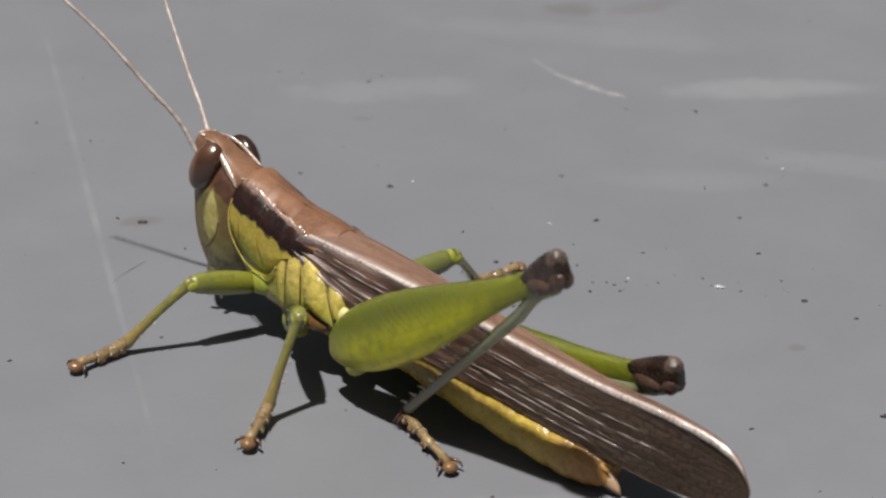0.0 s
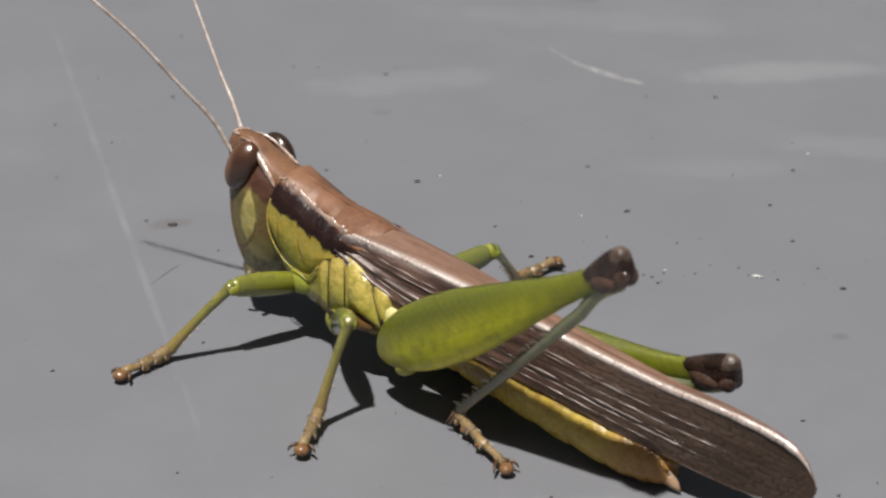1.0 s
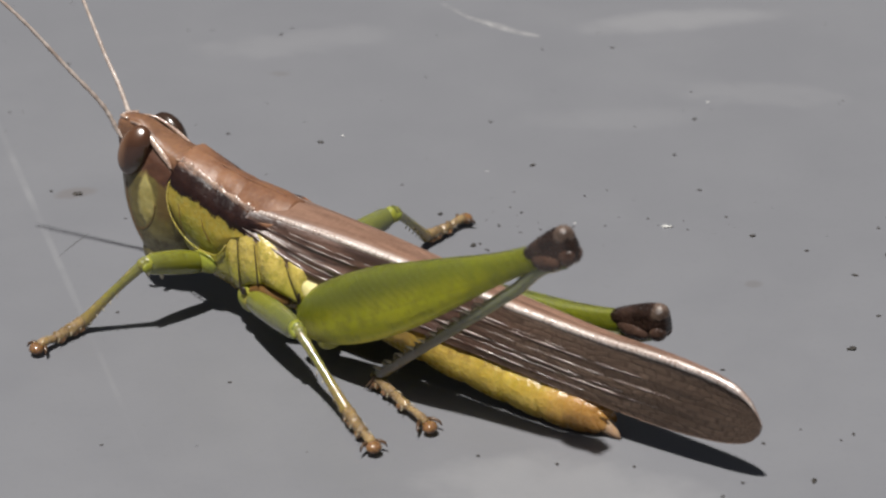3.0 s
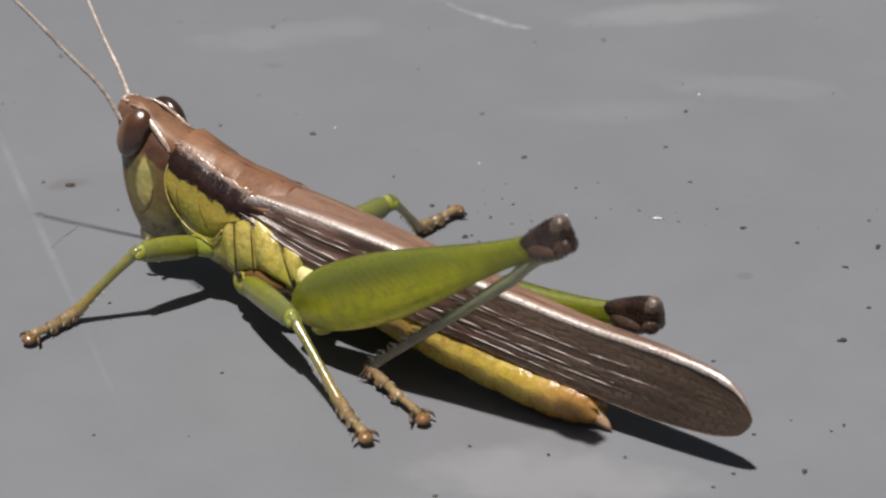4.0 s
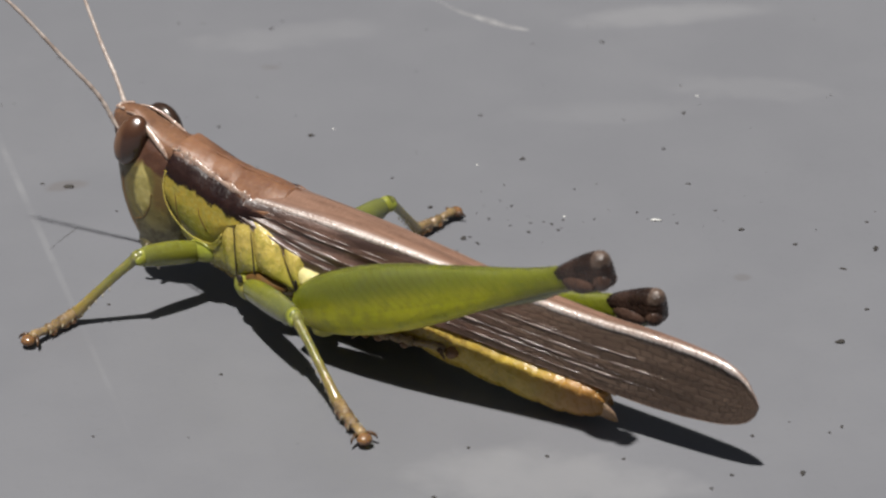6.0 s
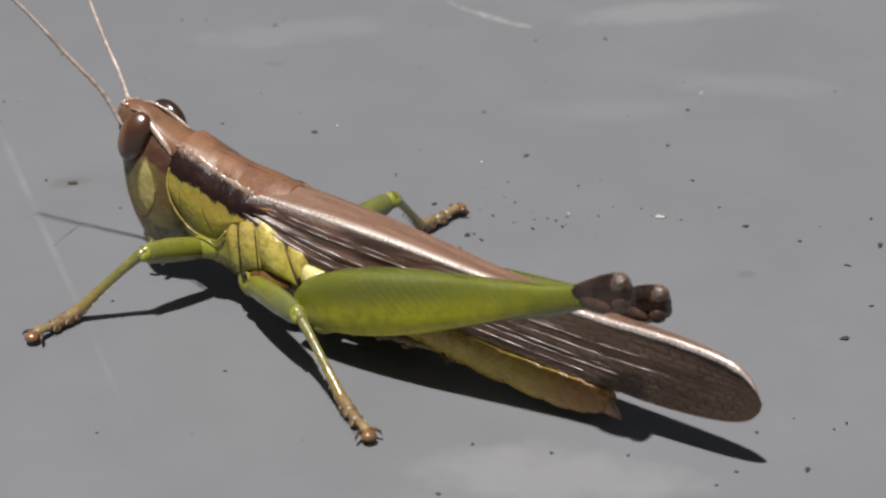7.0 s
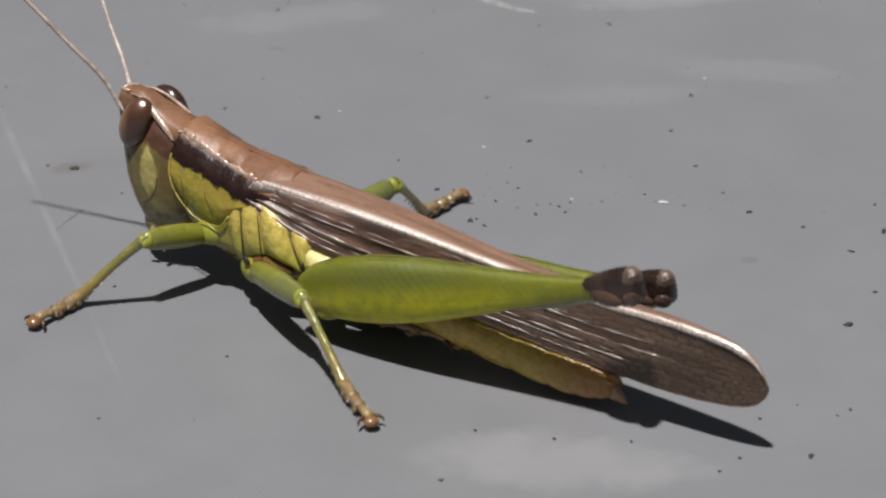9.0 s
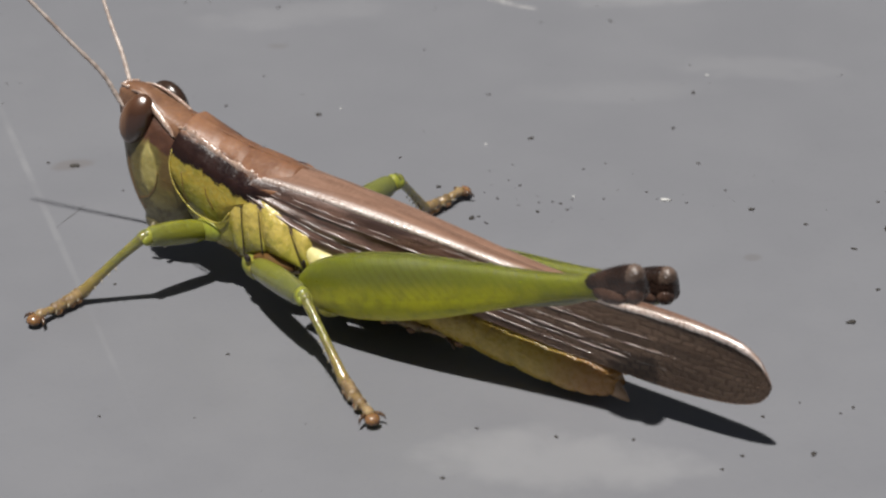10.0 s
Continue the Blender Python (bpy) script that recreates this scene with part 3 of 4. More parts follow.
def build_head():
    # rings lie level: height, front, back, half width
    rows = smooth_steps([(8.35, 13.1, 11.2, 0.30), (8.2, 13.6, 10.6, 1.05), (7.8, 13.85, 9.9, 1.42), (7.3, 13.85, 9.3, 1.62), (6.8, 13.8, 9.0, 1.82),
                         (6.0, 13.72, 9.0, 1.95), (5.0, 13.6, 9.1, 2.0), (4.0, 13.3, 9.3, 1.9), (3.2, 12.95, 9.7, 1.65), (2.5, 12.55, 10.3, 1.3), (2.05, 12.1, 11.0, 0.8)], 36)
    rings = []
    for z, xf, xb, w in rows:
        c, h = (xf + xb) / 2, (xf - xb) / 2
        ring = []
        for i in range(36):
            a = 2 * math.pi * i / 36
            ca, sa = math.cos(a), math.sin(a)
            p = 2.5
            # a narrow forehead: the front half tapers
            taper = 1.0 - 0.30 * max(0.0, ca) ** 2
            ring.append(Vector((c + h * math.copysign(abs(ca) ** (2 / p), ca), w * taper * math.copysign(abs(sa) ** (2 / p), sa), z)))
        rings.append(ring)
    head = part("head", loft(rings), HEAD, hopper, "olive face with a yellow cheek and dark band")
    # crown: a sloping roof, narrow between the eyes, blunt in front; station, half width, height
    rows = smooth_steps([(14.0, 0.22, 8.62), (13.88, 0.40, 8.92), (13.5, 0.56, 9.22), (13.0, 0.62, 9.32), (12.5, 0.66, 9.30), (12.0, 0.78, 9.12), (11.4, 0.98, 8.80), (10.8, 1.12, 8.52), (10.2, 1.20, 8.34), (9.5, 1.24, 8.20)], 48)
    crown = loft([oval(x, 0, z - 0.75, w, 0.75, 32, 3.0) for x, w, z in rows])
    part("crown", crown, CROWN, head, "smooth brown crown that narrows between the eyes")
    part("vertex", tube(smooth_steps([(13.1, -0.5, 9.22), (13.62, -0.3, 9.14), (13.82, 0.0, 9.02), (13.62, 0.3, 9.14), (13.1, 0.5, 9.22)], 18), 0.09, n=8), TAN_SHEEN, head)
    for s in (1, -1):
        turn = Matrix.Rotation(radians(-22), 4, "Y") @ Matrix.Rotation(radians(s * 15), 4, "X") @ Matrix.Rotation(radians(s * 10), 4, "Z")
        bm = ball((12.22, 1.30, 8.0) if s > 0 else (12.12, -1.62, 7.78), (0.82, 0.88, 1.38) if s > 0 else (1.22, 0.85, 1.36), seg=56, rings=40, turn=turn)
        # the upper hind side of the eye is a little flattened
        bm.normal_update()
        flat_way = Vector((-0.33, 0.46, 0.755)).normalized()
        for v in bm.verts if s > 0 else ():
            v.co -= flat_way * 0.03 * max(0.0, (v.normal.dot(flat_way) - 0.90) / 0.10) ** 1.2
        part("eye", bm, EYE, head, "glossy brown compound eye")
        # pale line over the eye, back to the pronotum; sheen is painted in
        pts = smooth_steps([(12.9, s * 0.58, 9.12), (12.3, s * 0.68, 9.14), (11.7, s * 0.86, 8.90), (11.2, s * 1.02, 8.56), (10.7, s * 1.14, 8.20), (10.3, s * 1.22, 7.86), (10.0, s * 1.30, 7.55)], 24)
        part("brow_line", tube(pts, [0.05 + (0.14 if s > 0 else 0.06) * math.sin(math.pi * (i / 23) ** 1.4) for i in range(24)], flat=0.9), TAN_SHEEN, head)
        # seams of the face and cheek
        for seam in ([(12.75, 1.62, 6.3), (12.6, 1.75, 5.2), (12.2, 1.82, 4.1), (11.8, 1.75, 3.4)], [(10.75, 1.98, 5.7), (10.9, 2.0, 5.0), (11.4, 1.96, 4.3), (12.1, 1.82, 4.0)]):
            part("cheek_seam", tube(smooth_steps([(a, s * b, c) for a, b, c in seam], 14), 0.022), RUST, head)
        part("face_spot", ball((13.25, s * 0.93, 5.1), (0.10, 0.06, 0.22), seg=12, rings=8), SEAM, head)
        # jaw and lip feelers
        part("mandible", ball((11.6, s * 0.95, 2.6), (0.8, 0.55, 0.65)), HEAD, head)
        for q, (px_, pz) in enumerate(((11.4, 1.75), (12.3, 1.6))):
            pts = smooth_steps([(10.9 + q * 0.6, s * 1.2, 2.9), (11.1 + q * 0.6, s * 1.5, 2.3), (px_ - 0.3, s * 1.4, pz), (px_ - 0.2, s * 1.2, pz - 0.45)], 8)
            part("palp", tube(pts, [0.14, 0.14, 0.13, 0.15, 0.13, 0.12, 0.13, 0.08]), SPINE, head)
        # antenna: a thick root, then many short joints
        if s > 0:
            line = [(13.77, 0.50, 8.29), (14.44, 1.06, 9.77), (15.77, 2.19, 11.62), (17.44, 3.56, 13.92), (19.10, 4.69, 15.61), (20.20, 5.31, 16.61)]
        else:
            line = [(13.78, -0.56, 8.97), (14.74, -1.06, 10.02), (16.04, -1.69, 11.08), (17.34, -2.31, 12.38), (19.00, -3.06, 14.18)]
        pts = smooth_steps([(13.3, line[0][1] * 0.8, 8.0)] + line, 61)
        rad = [(0.19 if i < 2 else 0.15 - 0.0010 * i) * (1.0 if i % 3 else 0.82) for i in range(61)]
        ANTENNAE.append(part("antenna", tube(pts, rad, n=8), ANTENNA, head, "long thin tan antenna of many joints"))
    # muzzle plates
    part("lip", ball((12.4, 0, 2.35), (0.5, 0.8, 0.65)), RUST, head)


def ring_round(pts, n=44):
    """A closed smooth ring through the points given for the left half, from the belly up to the back."""
    half = [Vector(p) for p in pts]
    both = half + [Vector((p.x, -p.y, p.z)) for p in reversed(half[1:-1])]
    m = len(both)
    out = []
    for k in range(n):
        u = k / n * m
        i, f = int(u), u - int(u)
        a, b, c, d = (both[(i + j) % m] for j in (-1, 0, 1, 2))
        out.append(0.5 * (2 * b + (c - a) * f + (2 * a - 5 * b + 4 * c - d) * f * f + (3 * b - a - 3 * c + d) * f ** 3))
    return out


def build_pronotum():
    # station, keel height, carina y and z, widest y and z, lower edge z
    rows = smooth_steps([(9.75, 8.44, 1.22, 8.18, 1.95, 6.6, 5.4), (9.3, 8.38, 1.24, 8.04, 2.05, 6.4, 4.7), (8.2, 8.12, 1.28, 7.66, 2.15, 6.0, 4.1), (7.2, 7.86, 1.34, 7.28, 2.22, 5.7, 3.95),
                         (6.2, 7.64, 1.44, 7.02, 2.28, 5.6, 4.7), (5.2, 7.50, 1.56, 6.84, 2.32, 5.7, 5.6), (4.5, 7.42, 1.60, 6.74, 2.2, 6.1, 5.9), (3.9, 7.32, 1.48, 6.66, 2.0, 6.3, 6.1), (3.3, 7.18, 1.3, 6.55, 1.7, 6.3, 6.15)], 44)
    rings = []
    for i, (x, zk, yc, zc, yw, zw, zb) in enumerate(rows):
        g = 0.05 if i in (14, 15, 22, 23) else 0.0      # two faint cross grooves
        ring = ring_round([(x, 0, zb + 0.2), (x, yw * 0.8, zb - 0.05), (x, yw - g, (zb + zw) / 2), (x, yw - g, zw), (x, yc + (yw - yc) * 0.90, (zc + zw) / 2 + 0.05), (x, yc + (yw - yc) * 0.42 - g, zc - 0.26),
                           (x, yc - 0.18 - g, zc + 0.10), (x, yc * 0.5, zk - 0.28 * (zk - zc) - g), (x, 0, zk - g)], 60)
        # the front rim bulges over the cheek and draws back at the top
        w = max(0.0, (x - 8.0) / 1.75)
        for p in ring:
            p.x += w * (0.22 * math.exp(-((p.z - 6.3) / 0.9) ** 2) - 0.28 * min(1.0, max(0.0, p.z - 7.2)))
        rings.append(ring)
    shield = part("pronotum", loft(rings), PRONOTUM, hopper, "brown saddle with a dark side band and yellow-green rim")
    for s in (1, -1):
        pts = smooth_steps([(r[0] - (0.25 if i == 0 else 0.0), s * (r[2] + 0.01), r[3] - 0.02) for i, r in enumerate(rows[1:-13:4])], 22)
        pts = smooth_steps(pts, 90)
        rng = random.Random(8)
        lumps = smooth_steps([(i, rng.uniform(0.07, 0.17)) for i in range(26)], 90)
        if s > 0:
            # the near edge's highlight is painted: a lumpy pale bead on its crest
            part("side_keel", tube([(x, y - s * 0.06, z + 0.02) for x, y, z in pts], [r for _, r in lumps], n=10, flat=1.9), TAN_SHEEN, shield)
        pts = smooth_steps([(9.72, s * 1.92, 7.2), (9.90, s * 2.02, 6.5), (9.82, s * 2.06, 5.7), (9.45, s * 2.05, 4.95), (8.6, s * 2.1, 4.25), (7.6, s * 2.15, 4.02), (6.9, s * 2.18, 4.1), (6.3, s * 2.22, 4.8)], 30)
        part("rim", tube(pts, 0.045, n=8), PLEURA, shield)
        for x0, x1, w in ((9.15, 8.95, 0.02), (7.75, 7.25, 0.024)):
            pts = smooth_steps([(x0, s * 2.10, 6.2), (x0 - 0.1, s * 2.2, 5.4), (x1, s * 2.2, 4.7)], 8)
            part("groove", tube(pts, w, n=6), RUST, shield)
    part("keel", tube([(r[0], 0, r[1] - 0.01) for r in rows[2:-2:4]], 0.05, n=8), PRONOTUM, shield)


def plate(corners, bulge, s, n=15):
    """A raised plate on the side of the thorax: four corners (x, z) in turn, and the y of its rim."""
    bm = bmesh.new()
    a, b, c, d = (Vector((x, y, z)) for x, y, z in corners)
    grid = []
    for i in range(n):
        u = i / (n - 1)
        row = []
        for j in range(n):
            v = j / (n - 1)
            p = (a * (1 - u) + b * u) * (1 - v) + (d * (1 - u) + c * u) * v
            h = (1 - abs(2 * u - 1) ** 2.4) * (1 - abs(2 * v - 1) ** 3.4)
            bow = 0.10 * math.sin(math.pi * v)
            row.append(bm.verts.new((p.x + bow, s * (p.y - 0.15 + (bulge * 1.25 + 0.17) * h + 0.03 * math.sin(9.0 * u + 3.0 * v) * h), p.z)))
        grid.append(row)
    for r, q in zip(grid, grid[1:]):
        for j in range(n - 1):
            bm.faces.new((r[j], r[j + 1], q[j + 1], q[j]))
    # rim and back
    edge = [r for r in grid[0]] + [r[-1] for r in grid[1:]] + grid[-1][-2::-1] + [r[0] for r in grid[-2:0:-1]]
    back = [bm.verts.new((v.co.x, v.co.y - s * 0.9, v.co.z)) for v in edge]
    for i in range(len(edge)):
        j = (i + 1) % len(edge)
        bm.faces.new((edge[i], edge[j], back[j], back[i]))
    bm.faces.new(back)
    return bm


def build_thorax():
    rows = smooth_steps([(9.4, 0, 4.6, 1.55, 1.5), (8.0, 0, 4.1, 1.9, 1.9), (6.0, 0, 4.0, 2.1, 2.15), (4.0, 0, 4.1, 2.2, 2.2), (2.0, 0, 4.1, 2.15, 2.0), (0.0, 0, 4.0, 2.0, 1.9), (-1.6, 0, 3.9, 1.8, 1.7)], 26)
    trunk = part("thorax", loft([oval(x, cy, cz, ry, rz, 32, 2.5) for x, cy, cz, ry, rz in rows]), PLEURA, hopper, "yellow-green thorax with dark seams")
    for s in (1, -1):
        part("pleural_plate", plate([(6.9, 1.6, 5.0), (5.46, 2.2, 6.0), (5.16, 2.75, 2.9), (6.2, 1.8, 2.3)], 0.28, s), PLEURA, trunk)
        part("pleural_plate", plate([(5.50, 2.2, 6.0), (4.30, 2.3, 5.9), (3.96, 2.85, 3.55), (5.20, 2.75, 3.1)], 0.16, s), PLEURA, trunk)
        part("pleural_plate", plate([(4.34, 2.3, 6.0), (2.70, 2.3, 5.4), (1.66, 2.92, 3.2), (4.0, 2.80, 3.60)], 0.34, s), PLEURA, trunk)
        part("pleural_plate", plate([(2.74, 2.3, 5.4), (1.4, 2.25, 5.0), (1.0, 2.85, 3.5), (1.50, 2.95, 3.15)], 0.18, s), PLEURA, trunk)
        part("pleural_plate", plate([(2.0, 2.45, 4.55), (0.1, 2.35, 4.2), (0.2, 2.75, 3.75), (1.15, 2.95, 3.4)], 0.2, s), CREAM, trunk, "cream plate above the hind leg")
        for path in ([(5.48, 2.36, 5.45), (5.3, 2.64, 4.3), (5.18, 2.80, 3.0)], [(4.40, 2.42, 5.5), (4.18, 2.70, 4.4), (3.98, 2.93, 3.5)], [(2.66, 2.42, 5.1), (2.08, 2.72, 4.2), (1.42, 2.99, 3.15)], [(5.56, 2.30, 5.9), (6.2, 2.12, 5.0), (6.6, 1.9, 4.1)]):
            part("seam", tube(smooth_steps([(x, s * y, z) for x, y, z in path], 10), [0.018 + 0.03 * i / 9 for i in range(10)], n=6), SEAM, trunk)
        # leg sockets
        part("coxa", ball((7.9, s * 1.75, 3.35), (0.85, 0.5, 0.6)), OLIVE, trunk)
        part("coxa", ball((4.75, s * 2.3, 2.45), (0.85, 0.65, 0.75)), OLIVE, trunk)
        part("coxa", ball((1.1, s * 2.2, 2.65), (1.0, 0.75, 0.8)), OLIVE, trunk)
        part("joint", ball((3.5, s * 2.62, 3.05), (1.25, 0.42, 0.42)), RUST, trunk)
        part("pit", ball((4.9, s * 2.95, 3.05), (0.20, 0.12, 0.20)), SEAM, trunk)
        part("pit", ball((1.50, s * 2.98, 3.62), (0.10, 0.10, 0.30)), SEAM, trunk)
    part("breast_plate", ball((4.5, 0, 2.2), (3.6, 1.6, 0.55)), PLEURA, trunk)


def build_abdomen():
    rows = smooth_steps([(0.5, 3.6, 1.9, 1.55), (-3.0, 2.95, 1.85, 1.5), (-6.0, 2.3, 1.75, 1.45), (-9.0, 1.75, 1.62, 1.38), (-11.5, 1.38, 1.55, 1.28), (-13.0, 1.26, 1.30, 1.16), (-13.9, 1.12, 0.86, 0.84), (-14.25, 1.05, 0.45, 0.50)], 113)
    rings = []
    for i, (x, cz, ry, rz) in enumerate(rows):
        # each ring swells, then steps down under the one before it
        ph = (i % 12) / 12
        k = 1.0 + 0.055 * math.sin(math.pi * ph) ** 0.7 * (0.5 + ph) - (0.03 if i % 12 == 0 else 0.0)
        ring = oval(x, 0.05, cz + 0.05 - 0.22 * rz, ry * k * 0.92, rz * k * 0.80, 44, 2.4)
        for j, p in enumerate(ring):
            f = 0.016 * math.sin(j * 2.1 + i // 12 * 1.3) * math.sin(math.pi * ph)
            p.y += p.y * f
            p.x += 0.10 * math.sin(j * 2 * math.pi / 44 * 3 + 0.4)
        rings.append(ring)
    belly = part("abdomen", loft(rings), ABDOMEN, hopper, "yellow ringed abdomen, orange towards its tip")
    part("tail_plate", tube([(-13.6, 0.2, 0.85), (-14.1, 0.22, 0.66), (-14.55, 0.25, 0.42), (-14.85, 0.25, 0.22)], [0.50, 0.40, 0.24, 0.06], n=14), TAIL, belly, "pale tail plate")
    for s in (1, -1):
        part("cercus", tube([(-13.6, s * 0.55, 1.40), (-14.0, s * 0.60, 1.3), (-14.35, s * 0.5, 1.15)], [0.18, 0.14, 0.04], n=8), ABDOMEN, belly)
        # small breathing holes along the flank
        for x, y, z in ((-4.0, 1.74, 2.6), (-6.0, 1.66, 2.2), (-8.0, 1.57, 1.85), (-10.0, 1.50, 1.5)):
            part("spiracle", ball((x, s * y, z), (0.06, 0.04, 0.06), seg=10, rings=6), RUST, belly)


# station x, back y, back z, ridge y, ridge z, lower y, lower z
WING = [(5.1, -0.2, 7.02, 1.60, 6.72, 2.3, 5.9), (3.5, -0.3, 7.02, 1.55, 6.68, 2.4, 5.2), (1.0, -0.35, 6.92, 1.45, 6.58, 2.36, 4.25), (-2.0, -0.35, 6.55, 1.30, 6.40, 2.05, 3.6),
        (-5.0, -0.35, 6.05, 1.12, 6.12, 1.70, 3.15), (-8.0, -0.35, 5.55, 0.92, 5.80, 1.35, 2.75), (-11.0, -0.3, 5.25, 0.76, 5.52, 1.05, 2.3), (-14.0, -0.25, 5.05, 0.58, 5.30, 0.70, 1.9),
        (-16.5, -0.15, 5.05, 0.42, 5.26, 0.46, 1.62), (-18.5, -0.1, 4.96, 0.30, 5.12, 0.33, 1.60), (-20.2, -0.04, 4.72, 0.18, 4.84, 0.20, 1.72), (-21.25, 0.0, 4.18, 0.09, 4.28, 0.10, 2.02), (-21.75, 0.02, 3.5, 0.05, 3.55, 0.05, 2.45), (-21.97, 0.02, 3.02, 0.03, 3.03, 0.03, 2.92)]


def wing_point(row, v):
    """A point of the tegmen: v from 0 on the back over the rounded ridge (0.4) to the lower edge (1)."""
    x, yb, zb, yr, zr, yl, zl = row
    back, ridge, low = Vector((x, yb, zb)), Vector((x, yr, zr)), Vector((x, yl, zl))

    def flat(u):
        if u < 0.4:
            f = u / 0.4
            return back.lerp(ridge, f) + Vector((0, 0, 0.10 * math.sin(math.pi * f)))
        f = (u - 0.4) / 0.6
        fold = 0.024 + 0.060 * min(1.0, max(0.0, (x + 7.0) / 9.0))
        crease = fold * math.sin(math.pi * f) ** 0.6 * math.cos(2 * math.pi * (3.6 * f + 0.02 * x))
        return ridge.lerp(low, f) + Vector((0, (0.14 * math.sin(math.pi * f) + crease) * min(1.0, (x + 22.0) / 6.0), 0))

    a, b = 0.22, 0.56
    if a < v < b:
        f = (v - a) / (b - a)
        return flat(a) * (1 - f) ** 2 + (ridge + Vector((0, 0.06, 0.10))) * 2 * f * (1 - f) + flat(b) * f * f
    return flat(v)


def build_wings():
    rows = smooth_steps(WING, 90)
    vs = [i / 60 for i in range(61)]
    for s in (1, -1):
        bm = bmesh.new()
        uv = bm.loops.layers.uv.new("UVMap")
        lift = 0.05 if s > 0 else -0.05
        grid = []
        for r in rows:
            line = []
            for v in vs:
                p = wing_point(r, v)
                rise = lift if v < 0.4 else lift * (1 - (v - 0.4) / 0.6)
                line.append(bm.verts.new((p.x, s * p.y, p.z + rise)))
            grid.append(line)
        for i in range(len(rows) - 1):
            for j in range(len(vs) - 1):
                f = bm.faces.new((grid[i][j], grid[i][j + 1], grid[i + 1][j + 1], grid[i + 1][j]))
                for loop, (a, b) in zip(f.loops, ((i, j), (i, j + 1), (i + 1, j + 1), (i + 1, j))):
                    loop[uv].uv = (a / 89, b / 60)
        bmesh.ops.solidify(bm, geom=bm.faces[:], thickness=0.05)
        wing = part("tegmen", bm, TEGMEN, hopper, "folded brown leathery forewing with pale veins")
        # the raised ridge, its shine painted near-white, and the veins of the side field
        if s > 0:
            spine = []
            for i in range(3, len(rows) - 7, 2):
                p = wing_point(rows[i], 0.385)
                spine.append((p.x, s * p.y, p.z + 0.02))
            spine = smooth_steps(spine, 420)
            part("ridge", tube(spine, [(0.125 + 0.07 * (i / 419) ** 0.7) * min(1.0, (420 - i) / 60) * (1.0 + 0.04 * math.sin(i * 1.13) * math.sin(i * 0.37 + 2) + 0.06 * math.sin(i * 0.21)) for i in range(420)], n=10), RIDGE_SHINE, wing)
        for v0, v1, a, b, w in ((0.50, 0.54, 3, 24, 0.04), (0.57, 0.60, 4, 46, 0.035), (0.63, 0.62, 30, 56, 0.03), (0.69, 0.74, 2, 30, 0.055), (0.71, 0.72, 34, 60, 0.03),
                                (0.79, 0.80, 3, 52, 0.04), (0.87, 0.86, 2, 22, 0.055), (0.85, 0.84, 28, 58, 0.03), (0.92, 0.92, 26, 48, 0.03)):
            pts = []
            for i in range(a, b, 2):
                f = (i - a) / (b - a)
                p = wing_point(rows[i], v0 + (v1 - v0) * f)
                pts.append(Vector((p.x, s * (p.y + 0.01), p.z)))
            pts = smooth_steps(pts, len(pts) * 4)
            part("vein", tube(pts, [(w * min(1, 4 * (1 - i / len(pts)), 3 * (i + 1) / len(pts)) + 0.008) * max(0.12, 0.75 + 0.5 * math.sin(i * 0.83 + v0 * 40) + 0.45 * math.sin(i * 0.31 + v0 * 90)) for i in range(len(pts))], n=8), VEIN, wing)


# ---------- legs: each piece lies along its own x axis, upright in z ----------
HIND_THIGH, HIND_SHANK = 17.5, 15.9
FORE_THIGH, FORE_SHANK = 3.6, 4.5
MID_THIGH, MID_SHANK = 5.8, 4.6


